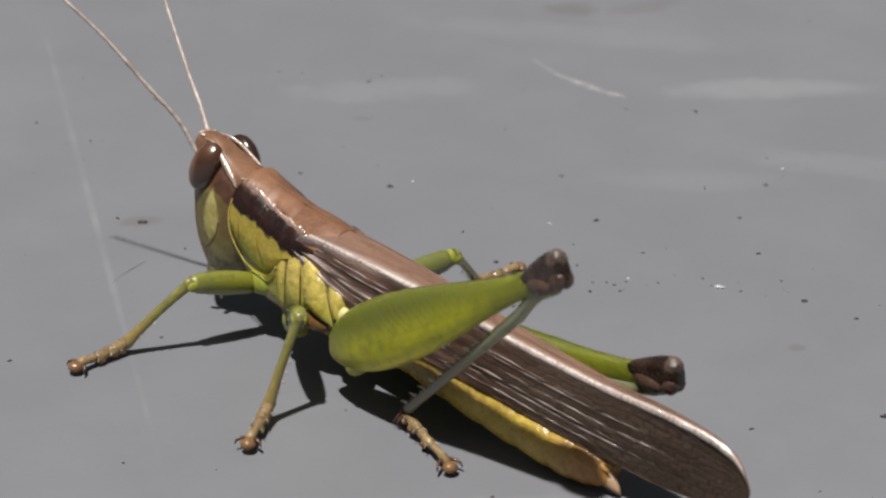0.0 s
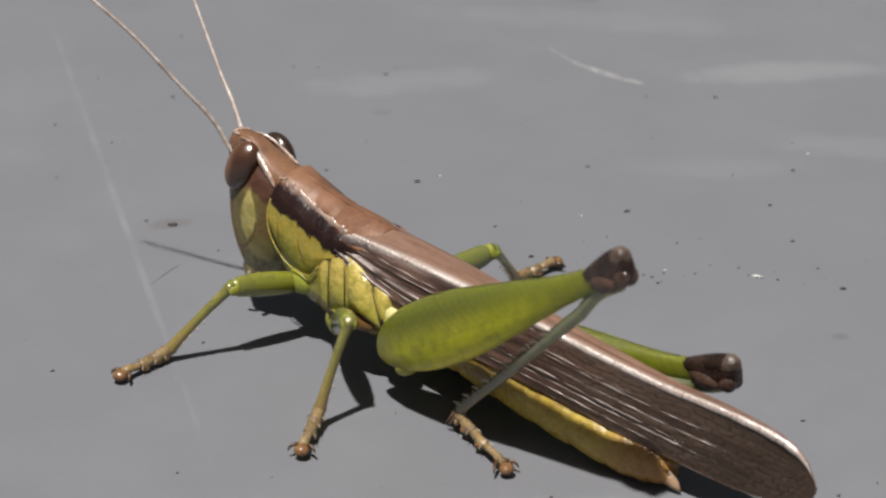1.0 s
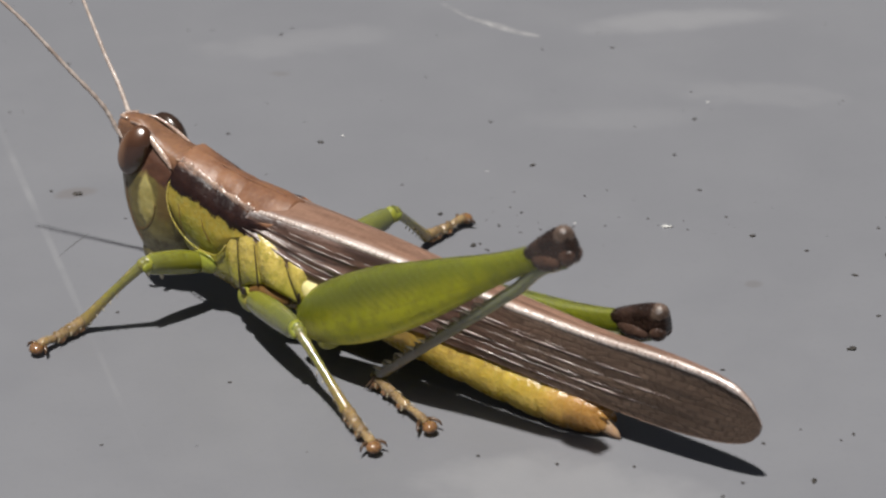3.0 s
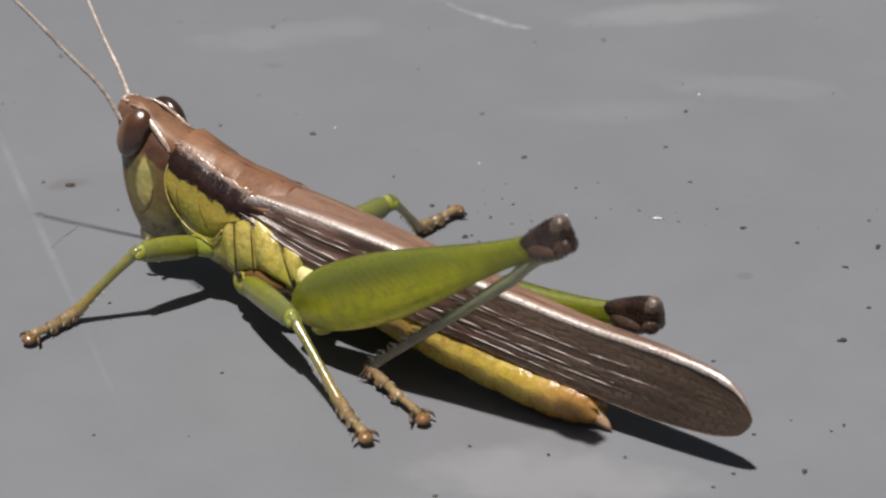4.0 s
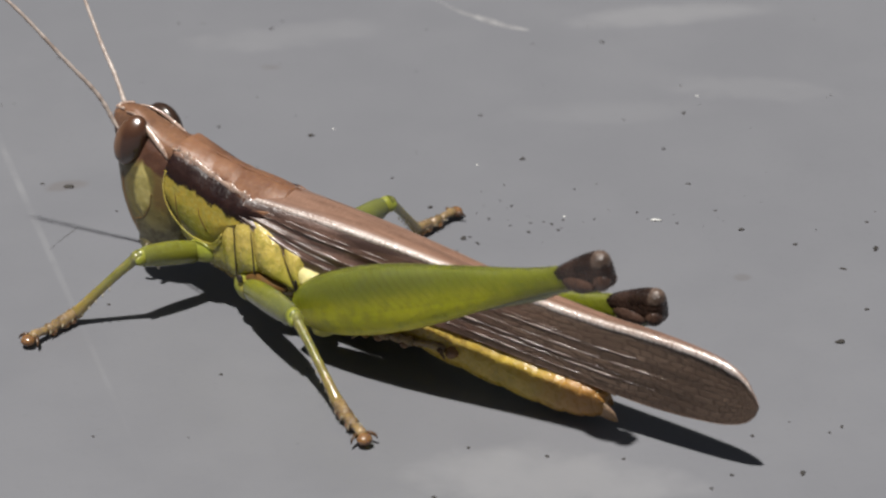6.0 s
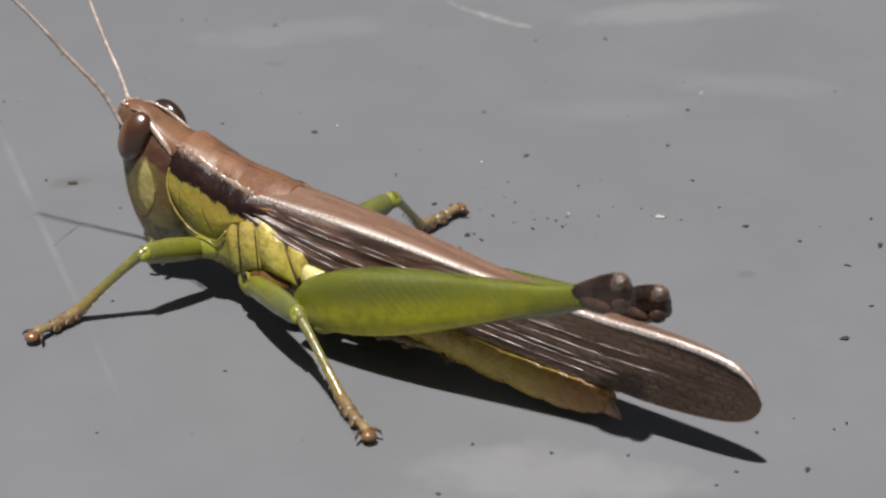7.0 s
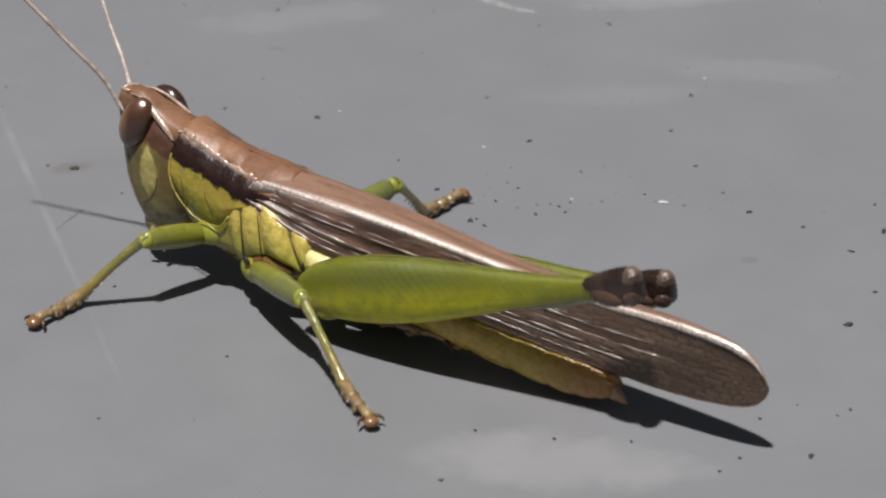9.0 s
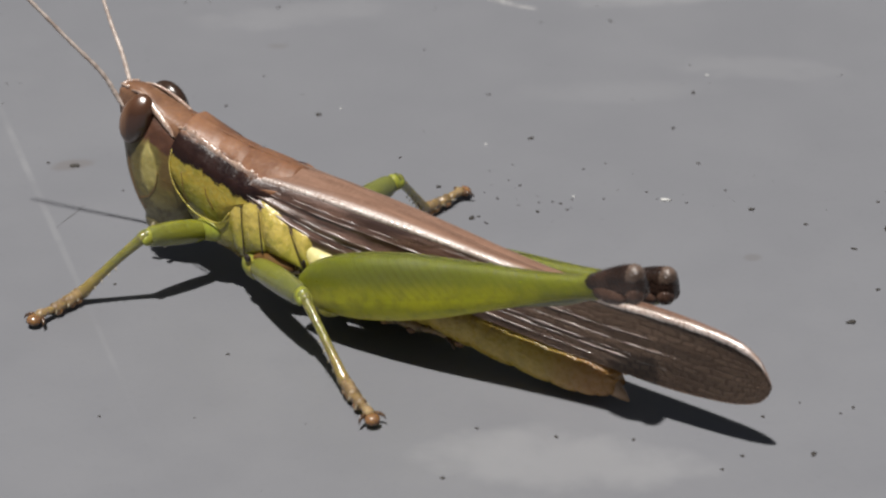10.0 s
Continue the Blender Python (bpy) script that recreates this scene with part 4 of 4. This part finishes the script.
def build_hind_thigh():
    # station, top, bottom, half thickness
    rows = smooth_steps([(-0.77, 0.35, -0.35, 0.3), (-0.22, 0.95, -0.75, 0.5), (0.88, 1.42, -1.22, 0.68), (2.41, 1.66, -1.5, 0.78), (4.38, 1.7, -1.6, 0.8), (6.56, 1.58, -1.52, 0.74), (8.75, 1.3, -1.28, 0.62), (10.94, 1.02, -0.98, 0.5), (13.12, 0.72, -0.70, 0.4), (14.66, 0.58, -0.56, 0.34), (15.97, 0.54, -0.54, 0.32), (16.62, 0.52, -0.50, 0.30)], 64)
    rings = []
    for x, t, b, w in rows:
        rings.append(oval(x, 0, (t + b) / 2, w, (t - b) / 2, 36, 2.6))
    thigh = part("hind_femur", loft(rings), FEMUR, hopper, "bright green swollen thigh with herringbone ribs")
    part("thigh_keel", tube([(x, 0, b + 0.02) for x, t, b, w in rows[8:-8:2]], 0.07, n=8), RIM, thigh, "yellow-green lower keel")
    part("upper_keel", tube([(x, 0, t - 0.02) for x, t, b, w in rows[8:-6:2]], 0.055, n=8), FEMUR, thigh)
    part("hip_lobe", ball((0.7, 0, -1.0), (0.75, 0.5, 0.45)), RIM, thigh)
    part("hip_lobe", ball((0.15, 0.1, -0.55), (0.55, 0.45, 0.38)), RIM, thigh)
    # knee: a dark wedge that swells to a blunt end, with paler lobes beside and below it
    caps = smooth_steps([(15.55, 0.42, -0.10, 0.26), (16.0, 0.60, -0.16, 0.36), (16.6, 0.76, -0.24, 0.42), (17.3, 0.92, -0.40, 0.45), (18.0, 1.00, -0.52, 0.44), (18.42, 0.92, -0.46, 0.38), (18.62, 0.66, -0.26, 0.26)], 30)
    bm = loft([oval(x, 0, (t + b) / 2, w, (t - b) / 2, 28, 2.8) for x, t, b, w in caps])
    knee = part("knee", bm, KNEE, thigh, "blackish-brown knee with greyish cap")
    part("knee_cap", ball((18.20, 0, 0.52), (0.50, 0.47, 0.50), turn=Matrix.Rotation(radians(20), 4, "Y")), KNEE_PALE, knee)
    for s in (1, -1):
        part("knee_lobe", ball((16.85, s * 0.24, -0.28), (0.90, 0.30, 0.44), turn=Matrix.Rotation(radians(14), 4, "Y")), KNEE_BROWN, knee)
        part("knee_lobe", ball((18.10, s * 0.22, -0.34), (0.50, 0.30, 0.40), turn=Matrix.Rotation(radians(-24), 4, "Y")), KNEE_BROWN, knee)
    return thigh


def build_hind_shank():
    n = 24
    pts = [(HIND_SHANK * i / (n - 1), 0, 0.20 * math.sin(math.pi * min(1, i / 5)) * (1 if i < 5 else 0)) for i in range(n)]
    shank = part("hind_tibia", tube(pts, [0.40 if i < 2 else 0.33 - 0.004 * i + (0.06 if i > n - 3 else 0) for i in range(n)], n=14, flat=0.8), SHANK, hopper, "grey-green shin with pale spines")
    for i in range(10):
        x = 6.2 + i * 0.98
        for s in (1, -1):
            part("spine", tube([(x - 0.04, s * 0.13, 0.17), (x + 0.06, s * 0.22, 0.33), (x + 0.22, s * 0.30, 0.46)], [0.095, 0.07, 0.012], n=7), SPINE, shank)
    for s in (1, -1):
        for b in (0.0, 0.18):
            part("spur", tube([(15.5, s * 0.2, -0.1 + b), (15.95, s * 0.38, -0.28 + b), (16.3 + b, s * 0.45, -0.35 + b)], [0.1, 0.07, 0.015], n=6), CLAW, shank)
    return shank


def build_foot(w=1.0, name="tarsus", length=3.2):
    """Three joints, two claws and a round pad; the sole lies 0.25 below the axis."""
    k = length / 3.2
    bm = tube([(-0.1, 0, 0.1), (0.12 * k, 0, 0.08), (0.5 * k, 0, 0.05), (0.9 * k, 0, 0.0), (1.12 * k, 0, -0.02)], [w * r for r in (0.21, 0.27, 0.23, 0.27, 0.15)], n=14)
    foot = part(name, bm, FOOT, hopper, "tan jointed foot")
    for pts, radii in (([(1.02, 0.0), (1.2, 0.03), (1.45, 0.0), (1.7, 0.0), (1.86, -0.02)], (0.14, 0.24, 0.20, 0.26, 0.13)), ([(1.78, -0.02), (2.0, 0.04), (2.3, 0.10), (2.6, 0.12), (2.85, 0.06)], (0.12, 0.17, 0.16, 0.21, 0.18))):
        part("tarsal_joint", tube([(x * k, 0, z) for x, z in pts], [w * r for r in radii], n=14), FOOT, foot)
    part("pad", ball((3.06 * k, 0, 0.0), (0.34, 0.36, 0.27)), PAD, foot)
    for s in (1, -1):
        part("claw", tube([(2.7 * k, s * 0.2, 0.08), (2.85 * k, s * 0.42, 0.12), (2.98 * k, s * 0.58, 0.04), (3.06 * k, s * 0.64, -0.12)], [0.10, 0.09, 0.065, 0.02], n=8), CLAW, foot)
        for x in (0.25, 0.7, 1.55):
            part("sole_pad", ball((x * k, s * 0.17, -0.17), (0.24, 0.15, 0.16), seg=12, rings=8), PAD, foot)
        for x in (0.3, 0.95, 1.75):
            part("bristle", tube([(x * k, s * 0.2, 0.05), (x * k + 0.14, s * 0.33, 0.02), (x * k + 0.26, s * 0.40, -0.06)], [0.03, 0.022, 0.006], n=5), SPINE, foot)
    return foot


def build_small_leg(kind, thigh_len, shank_len):
    r = 0.58 if kind == "fore" else 0.64
    n = 18
    thigh = part(kind + "_femur", tube([(thigh_len * i / (n - 1), 0, 0.05 * math.sin(math.pi * i / (n - 1))) for i in range(n)],
                                       [r * (0.80 + 0.26 * math.sin(math.pi * min(1, 0.1 + 0.9 * i / (n - 1)))) if 0 < i < n - 2 else r * 0.66 for i in range(n)], n=18, flat=0.8), THIGH, hopper, "plump green thigh")
    part("trochanter", ball((-0.15, 0, -0.05), (0.55, 0.42, 0.45)), OLIVE, thigh)
    # a tan collar and two lobes where the thigh meets the shin
    part("knee_collar", tube([(thigh_len - 0.40, 0, 0.02), (thigh_len - 0.25, 0, 0.02), (thigh_len + 0.02, 0, 0.0)], [r * 0.72, r * 0.70, r * 0.55], n=16, flat=0.85), OLIVE, thigh)
    for s in (1, -1):
        part("knee_lobe", ball((thigh_len - 0.12, s * 0.26, -0.08), (0.32, 0.12, 0.26), seg=14, rings=8), OLIVE, thigh)
    # the shin: flattened above into a shining ridge, waisted in the middle
    shank = part(kind + "_tibia", tube([(shank_len * i / 19, 0, 0.06 * math.sin(math.pi * i / 19)) for i in range(20)], [0.285 - 0.06 * math.sin(math.pi * min(1.0, i / 17)) + (0.05 if i == 18 else 0.0) for i in range(20)], n=14, flat=0.9), SHIN, hopper, "slim green shin, tan towards the foot")
    part("knee", ball((0, 0, 0), (0.33, 0.30, 0.32)), SHIN, shank)
    for i in range(5):
        x = shank_len * (0.46 + 0.11 * i)
        for s in (1, -1):
            part("spine", tube([(x, s * 0.15, -0.14), (x + 0.06, s * 0.20, -0.22), (x + 0.12, s * 0.23, -0.27)], [0.04, 0.03, 0.008], n=5), SPINE, shank)
    return thigh, shank, build_foot(1.2)


# ---------- dirt, grit and scratches on the paint ----------
def crumb(size, seed, squash=0.45):
    rng = random.Random(seed)
    bm = bmesh.new()
    bmesh.ops.create_icosphere(bm, subdivisions=2, radius=size)
    ph = [rng.uniform(0, 6.28) for _ in range(4)]
    for v in bm.verts:
        c = v.co / size
        k = 1 + 0.32 * math.sin(2.3 * c.x + ph[0]) + 0.28 * math.sin(3.1 * c.y + ph[1]) + 0.2 * math.sin(4.7 * c.z + 2.0 * c.x + ph[2]) + rng.uniform(-0.12, 0.12)
        v.co = Vector((c.x * k * 1.25, c.y * k, max(c.z * k * squash, -0.15))) * size
    low = min(v.co.z for v in bm.verts)
    for v in bm.verts:
        v.co.z -= low - 0.002
    return bm


SPECKS = [(-7.2, 13.9, 0.24), (-2.7, 8.6, 0.13), (4.2, 10.9, 0.22), (15.2, 2.5, 0.22), (17.7, 0.9, 0.17), (19.8, -1.8, 0.20), (20.5, -6.1, 0.18), (18.8, -9.4, 0.30), (13.2, 16.8, 0.17), (11.8, 12.2, 0.16),
          (9.1, 26.7, 0.18), (2.0, 16.5, 0.15), (-10.4, -12.5, 0.13), (-12.2, 15.0, 0.14), (-0.7, 5.1, 0.2), (2.3, 3.8, 0.15), (12.8, 7.9, 0.17), (1.0, 1.5, 0.26),
          (1.7, 1.0, 0.17), (12.6, -11.4, 0.15), (15.8, -21.5, 0.24), (11.7, -22.7, 0.13), (1.1, -19.2, 0.13), (4.6, -20.0, 0.15), (-21.9, 24.4, 0.16),
          (-10.0, 28.7, 0.16), (-0.4, -23.5, 0.17), (21.6, 3.4, 0.14), (21.7, 0.3, 0.28), (-28.0, 20.1, 0.14), (-23.1, -9.0, 0.15), (-19.6, 7.5, 0.3), (-21.0, 7.9, 0.14),
          (3.5, 5.3, 0.13), (4.3, 2.3, 0.17), (4.4, 3.3, 0.1), (5.1, 3.4, 0.1), (5.5, 3.2, 0.13), (5.8, 2.5, 0.13), (6.1, 3.6, 0.1), (3.4, 3.0, 0.1), (7.7, 3.7, 0.1), (14.0, 4.7, 0.12),
          (1.3, 1.7, 0.12), (0.6, 0.1, 0.17), (13.9, -18.2, 0.14), (17.4, -17.9, 0.10), (18.0, -17.4, 0.15), (8.0, -20.2, 0.12), (-16.3, -5.6, 0.14), (12.7, -21.6, 0.15)]


def scatter_dirt():
    for i, (x, y, r) in enumerate(SPECKS):
        ob = part("dirt_speck", crumb(r * 0.54, 100 + i), SPECK, at=pose(x * MM, y * MM, 0, 0, 0, (i * 67) % 360))
        tagged(ob, "tiny dark crumb of dirt lying on grey paint", "dirt", group="dirt specks on the paint")
    for i, (x, y, r) in enumerate(((10.9, 3.6, 0.24), (14.1, 19.1, 0.09), (-6.0, 14.7, 0.08), (1.8, 10.2, 0.08), (6.2, 4.0, 0.08))):
        ob = part("white_grit", crumb(r * 0.7, 300 + i), GRIT, at=pose(x * MM, y * MM, 0, 0, 0, i * 40))
        tagged(ob, "tiny white grain of grit lying on grey paint", "grit", group="white grit on the paint")
    # finest dust, too small to count
    rng = random.Random(5)
    bm = bmesh.new()
    for i in range(130):
        if i < 22:
            x, y = rng.gauss(5.0, 4.5), rng.gauss(4.2, 1.6)
        else:
            x, y = rng.uniform(-34, 34), rng.uniform(-30, 46)
        r = 0.022 + 0.045 * rng.random() ** 2
        bmesh.ops.create_icosphere(bm, subdivisions=1, radius=r, matrix=Matrix.Translation((x, y, r * 0.35)) @ Matrix.Diagonal((1.3, 1, 0.5, 1)))
    tagged(part("fine_dust", bm, SPECK), "scattered fine dark dust on grey paint", "dust", kind="stuff")


def mark(name, pts, width, material, label, category):
    """A thin worn line that lies on the paint."""
    bm = bmesh.new()
    n = len(pts)
    rng = random.Random(name)
    left, right = [], []
    for i, p in enumerate(pts):
        p = Vector((p[0], p[1], 0.006))
        a, b = Vector((*pts[max(i - 1, 0)][:2], 0)), Vector((*pts[min(i + 1, n - 1)][:2], 0))
        d = (b - a).normalized()
        side = Vector((-d.y, d.x, 0))
        w = width * (0.12 + 0.88 * math.sin(math.pi * ((i + 0.3) / n) ** 1.5) ** 1.6) * rng.uniform(0.6, 1.3)
        left.append(bm.verts.new(p + side * w))
        right.append(bm.verts.new(p - side * w))
    mid = [bm.verts.new((a.co + b.co) / 2 + Vector((0, 0, 0.012))) for a, b in zip(left, right)]
    for i in range(n - 1):
        bm.faces.new((left[i], left[i + 1], mid[i + 1], mid[i]))
        bm.faces.new((mid[i], mid[i + 1], right[i + 1], right[i]))
    tagged(part(name, bm, material), label, category)


def scratch_paint():
    mark("scratch", smooth_steps([(-0.7, 33.5), (0.8, 31.4), (2.2, 30.2), (3.5, 29.15), (5.0, 28.4)], 40), 0.28, CHIP, "short white curved scratch in grey paint", "scratch")
    mark("fibre", smooth_steps([(-19.8, 0.3), (-19.3, 1.5), (-18.6, 2.9)], 14), 0.035, HAIR, "thin dark fibre lying on grey paint", "fibre")


lay_floor()
TRUNK[0] = True
build_head()
build_pronotum()
build_thorax()
build_abdomen()
build_wings()
TRUNK[0] = False
HIND_L = build_hind_thigh()
SHANK_L = build_hind_shank()
FOOT_HL = build_foot(length=5.2)
HIND_R = build_hind_thigh()
SHANK_R = build_hind_shank()
FOOT_HR = build_foot(length=5.2)
FORE_L = build_small_leg("fore", FORE_THIGH, FORE_SHANK)
FORE_R = build_small_leg("fore", FORE_THIGH, FORE_SHANK)
MID_L = build_small_leg("middle", MID_THIGH, MID_SHANK)
MID_R = build_small_leg("middle", MID_THIGH, MID_SHANK)
scatter_dirt()
scratch_paint()


# ---------- what moves ----------
# the body's sway: seconds, shift in mm, turn in degrees about a point in the thorax
SWAY = [(0, 0.12, 0.05, -0.17, 1.55, 0.95, -3.20), (0.5, 0.16, 0.05, -0.14, 1.71, 0.83, -3.17), (1, 0.18, 0.01, -0.08, 1.41, 0.17, -2.62), (1.5, 0.10, 0.07, -0.20, 0.67, 0.65, -0.73),
        (2, 0.0, 0.04, -0.17, 0.12, 0.36, -0.52), (2.5, 0.03, 0.05, -0.20, 0.44, 0.41, -0.08), (3, 0.19, 0.18, -0.33, -1.36, 0.74, 1.32), (4.5, 0, 0, 0, 0, 0, 0), (5, 0.02, 0.01, -0.02, -0.04, -0.03, 0.2),
        (5.5, -0.03, 0.02, -0.03, -0.63, 1.43, 1.71), (7, 0.01, 0.0, -0.07, -1.34, 1.46, 1.30), (7.5, -0.01, 0.03, -0.06, -0.99, 1.57, 1.21), (8, 0.01, 0.02, -0.06, -1.26, 1.43, 1.38),
        (8.5, -0.01, 0.01, -0.03, -1.03, 1.38, 1.55), (9, -0.05, 0.01, -0.05, -1.34, 1.39, 1.87), (9.5, -0.02, -0.03, -0.03, -1.71, 1.37, 1.89), (10, -0.02, -0.03, -0.03, -1.67, 1.26, 1.92)]
TIMES = [0, 0.5, 1.0, 1.3, 1.4, 1.5, 1.6, 1.7, 2.0, 2.5, 2.8, 3.0, 3.2, 3.8, 4.3, 4.5, 5.0, 5.2, 5.3, 5.4, 5.5, 5.6, 5.7, 6.0, 6.4, 6.8, 7.0, 7.5, 8.0, 8.5, 9.0, 9.5, 10.0]
PIVOT = Vector((0, 0, 4))
# the left hind knee from the body, in mm
KNEE_L = [(0, -14.35, 5.18, 12.1), (1, -14.22, 5.14, 12.32), (2.5, -14.58, 5.1, 11.74), (4.5, -14.72, 4.99, 11.53), (5.2, -14.68, 5.21, 11.55), (5.3, -14.46, 5.17, 11.93), (5.4, -14.17, 5, 12.43), (5.5, -14.53, 4.75, 11.89), (5.6, -15.03, 4.66, 11.03), (5.7, -15.44, 4.44, 10.24), (6.2, -15.68, 3.45, 8.75), (6.8, -15.86, 3.01, 7.99), (7.5, -15.91, 2.98, 7.83), (9, -16.01, 2.87, 7.51), (10, -16.02, 2.83, 7.49)]
# how far the left shin is folded up under the thigh
FOLD_L = [(0, 0.0), (5.3, 0.0), (5.4, 0.25), (5.5, 1.0), (10, 1.0)]
# how far the right hind knee is raised
RISE_R = [(0, 0.40), (1, 0.33), (2, 0.18), (3, 0.08), (4.5, 0.0), (10, 0.0)]
# the left middle foot: ankle and toe on the ground, beside the body
STEP_M = [(0, 1.75, 7.2, 0.8, 0.0, 10.6, 0.4), (1.4, 1.75, 7.2, 0.8, 0.0, 10.6, 0.4), (1.5, -1.75, 7.6, 0.9, -3.6, 9.8, 0.8), (1.6, -3.9, 6.8, 0.6, -7.2, 8.8, 0.4), (1.7, -4.0, 6.45, 0.6, -7.5, 8.45, 0.4), (10, -4.0, 6.45, 0.6, -7.5, 8.45, 0.4)]


def between(rows, t):
    for a, b in zip(rows, rows[1:]):
        if t <= b[0]:
            f = (t - a[0]) / (b[0] - a[0])
            return [p + (q - p) * f for p, q in zip(a[1:], b[1:])]
    return list(rows[-1][1:])


def sway(t):
    """The body's pose about its rest, in millimetres."""
    dx, dy, dz, rx, ry, rz = between(SWAY, t)
    return Matrix.Translation(PIVOT + Vector((dx, dy, dz))) @ pose(0, 0, 0, rx, ry, rz) @ Matrix.Translation(-PIVOT)


def metres(m):
    out = m.copy()
    out.translation = m.translation * MM
    return out


def along(a, b, up):
    """A pose at a whose x axis points to b, its z axis near up."""
    x = (Vector(b) - Vector(a)).normalized()
    y = Vector(up).cross(x).normalized()
    z = x.cross(y)
    m = Matrix((x, y, z)).transposed().to_4x4()
    m.translation = Vector(a)
    return m


def bend(hip, ankle, l1, l2, hint):
    """Where the knee lies between hip and ankle, on the hint's side."""
    hip, ankle, hint = Vector(hip), Vector(ankle), Vector(hint)
    d = ankle - hip
    r = min(d.length, (l1 + l2) * 0.999)
    u = d.normalized()
    a = (l1 * l1 - l2 * l2 + r * r) / (2 * r)
    h = math.sqrt(max(l1 * l1 - a * a, 0.0))
    side = hint - hip
    side = (side - u * side.dot(u)).normalized()
    return hip + u * a + side * h


def small_leg_rows(leg, hip, hint, feet, l1, l2):
    """Rows for thigh, shin and foot of a standing leg. feet: time to ankle and toe beside the body at rest."""
    rows = ([], [], [])
    for t in TIMES:
        back = sway(t).inverted()
        ankle, toe = feet(t)
        ankle, toe = back @ Vector(ankle), back @ Vector(toe)
        knee = bend(hip, ankle, l1, l2, hint(t))
        up = back.to_3x3() @ Vector((0, 0, 1))
        rows[0].append((t, metres(along(hip, knee, up))))
        rows[1].append((t, metres(along(knee, ankle, up))))
        rows[2].append((t, metres(along(ankle, toe, up))))
    for ob, r in zip(leg, rows):
        walk(ob, r)


def hind_leg_rows():
    a, b, c = [], [], []
    plant, toe_rest = Vector((-2.8, 3.1, 0.45)), Vector((-8.0, 5.2, 0.4))
    for t in TIMES:
        back = sway(t).inverted()
        hip = Vector((0.4, 3.2, 2.9)) + Vector((0.4, -0.2, -0.15)) * min(1.0, max(0.0, (t - 5.5) / 1.3))
        dirn = (Vector(between(KNEE_L, t)) - hip).normalized()
        knee = hip + dirn * HIND_THIGH
        fold = between(FOLD_L, t)[0]
        thigh = along(hip, knee, (0, 0, 1))
        pin = thigh @ Vector((17.6, 0, -0.45))
        down = back @ plant
        tucked = thigh @ Vector((1.7, 1.0, -1.55))
        aim = down.lerp(tucked, fold)
        ankle = pin + (aim - pin).normalized() * HIND_SHANK
        toe = (back @ toe_rest).lerp(ankle + thigh.to_3x3() @ Vector((4.4, 0.7, -1.9)), fold)
        a.append((t, metres(thigh)))
        b.append((t, metres(along(pin, ankle, thigh.to_3x3() @ Vector((0, 0, 1))))))
        c.append((t, metres(along(ankle, toe, (0, 0, 1)))))
    walk(HIND_L, a)
    walk(SHANK_L, b)
    walk(FOOT_HL, c)
    # the right hind leg stays folded beside the wing and sinks a little
    hip = Vector((2.9, -2.0, 1.45))
    a, b, c = [], [], []
    for t in TIMES:
        knee = Vector((-14.8, -2.6, 4.55 + between(RISE_R, t)[0]))
        thigh = along(hip, knee, (0, 0, 1))
        pin, ankle = thigh @ Vector((17.6, 0, -0.45)), thigh @ Vector((1.8, -0.9, -1.3))
        a.append((t, metres(thigh)))
        b.append((t, metres(along(pin, ankle, (0, 0, -1)))))
        c.append((t, metres(along(ankle, ankle + Vector((-4.6, -0.6, -0.6)), (0, 0, 1)))))
    walk(HIND_R, a)
    walk(SHANK_R, b)
    walk(FOOT_HR, c)


# how far the antennae lean over to the rear, in degrees: seconds, left, right
FEEL = [(0, -2.1, -2.1), (0.5, -2.0, -2.4), (1.0, -2.5, -1.9), (1.5, -1.65, 0.0), (2.0, -0.6, 0.9), (2.5, 0.0, 2.0), (3.0, 3.2, 2.9), (3.7, 1.5, 1.2), (4.5, 0.0, 0.0), (5.0, 0.0, 0.0), (5.5, 2.7, 4.2),
        (7.0, 3.3, 3.8), (7.5, 2.6, 2.8), (8.0, 2.0, 3.8), (8.5, 1.1, 3.4), (9.0, 2.1, 7.9), (10.0, 2.0, 7.9)]
ROOTS = (Vector((13.77, 0.75, 8.29)), Vector((13.78, -0.10, 8.97)))


def antenna_rows():
    axis = Vector((0.527, -0.718, -0.455))
    for i, (ob, root) in enumerate(zip(ANTENNAE, ROOTS)):
        walk(ob, [(t, metres(Matrix.Translation(root) @ Matrix.Rotation(radians(turn[i]), 4, axis) @ Matrix.Translation(-root))) for t, *turn in FEEL])


def motions():
    walk(hopper, [(t, BODY_AT @ metres(sway(t))) for t in TIMES])
    antenna_rows()
    hind_leg_rows()
    small_leg_rows(FORE_L, Vector((8.2, 1.75, 3.2)), lambda t: (8.9, 5.3, 4.6), lambda t: ((11.66, 7.06, 0.5), (11.82, 10.12, 0.4)), FORE_THIGH, FORE_SHANK)
    small_leg_rows(FORE_R, Vector((8.2, -1.2, 3.2)), lambda t: (15.9, 0.8, 2.4), lambda t: ((11.0, -4.6, 0.5), (9.6, -6.4, 0.4)), FORE_THIGH, FORE_SHANK)
    small_leg_rows(MID_R, Vector((4.7, -1.4, 2.45)), lambda t: (2.4, -6.8, 4.6), lambda t: ((3.9, -9.98, 0.5), (3.72, -12.77, 0.4)), MID_THIGH, MID_SHANK)

    def step(t):
        v = between(STEP_M, t)
        return v[:3], v[3:]

    def lift(t):
        f = min(1.0, max(0.0, (t - 1.4) / 0.2))
        return Vector((0.4, 5.6, 6.2)).lerp(Vector((-0.6, 5.3, 3.6)), f)

    small_leg_rows(MID_L, Vector((4.6, 2.4, 2.5)), lift, step, MID_THIGH, MID_SHANK)


motions()
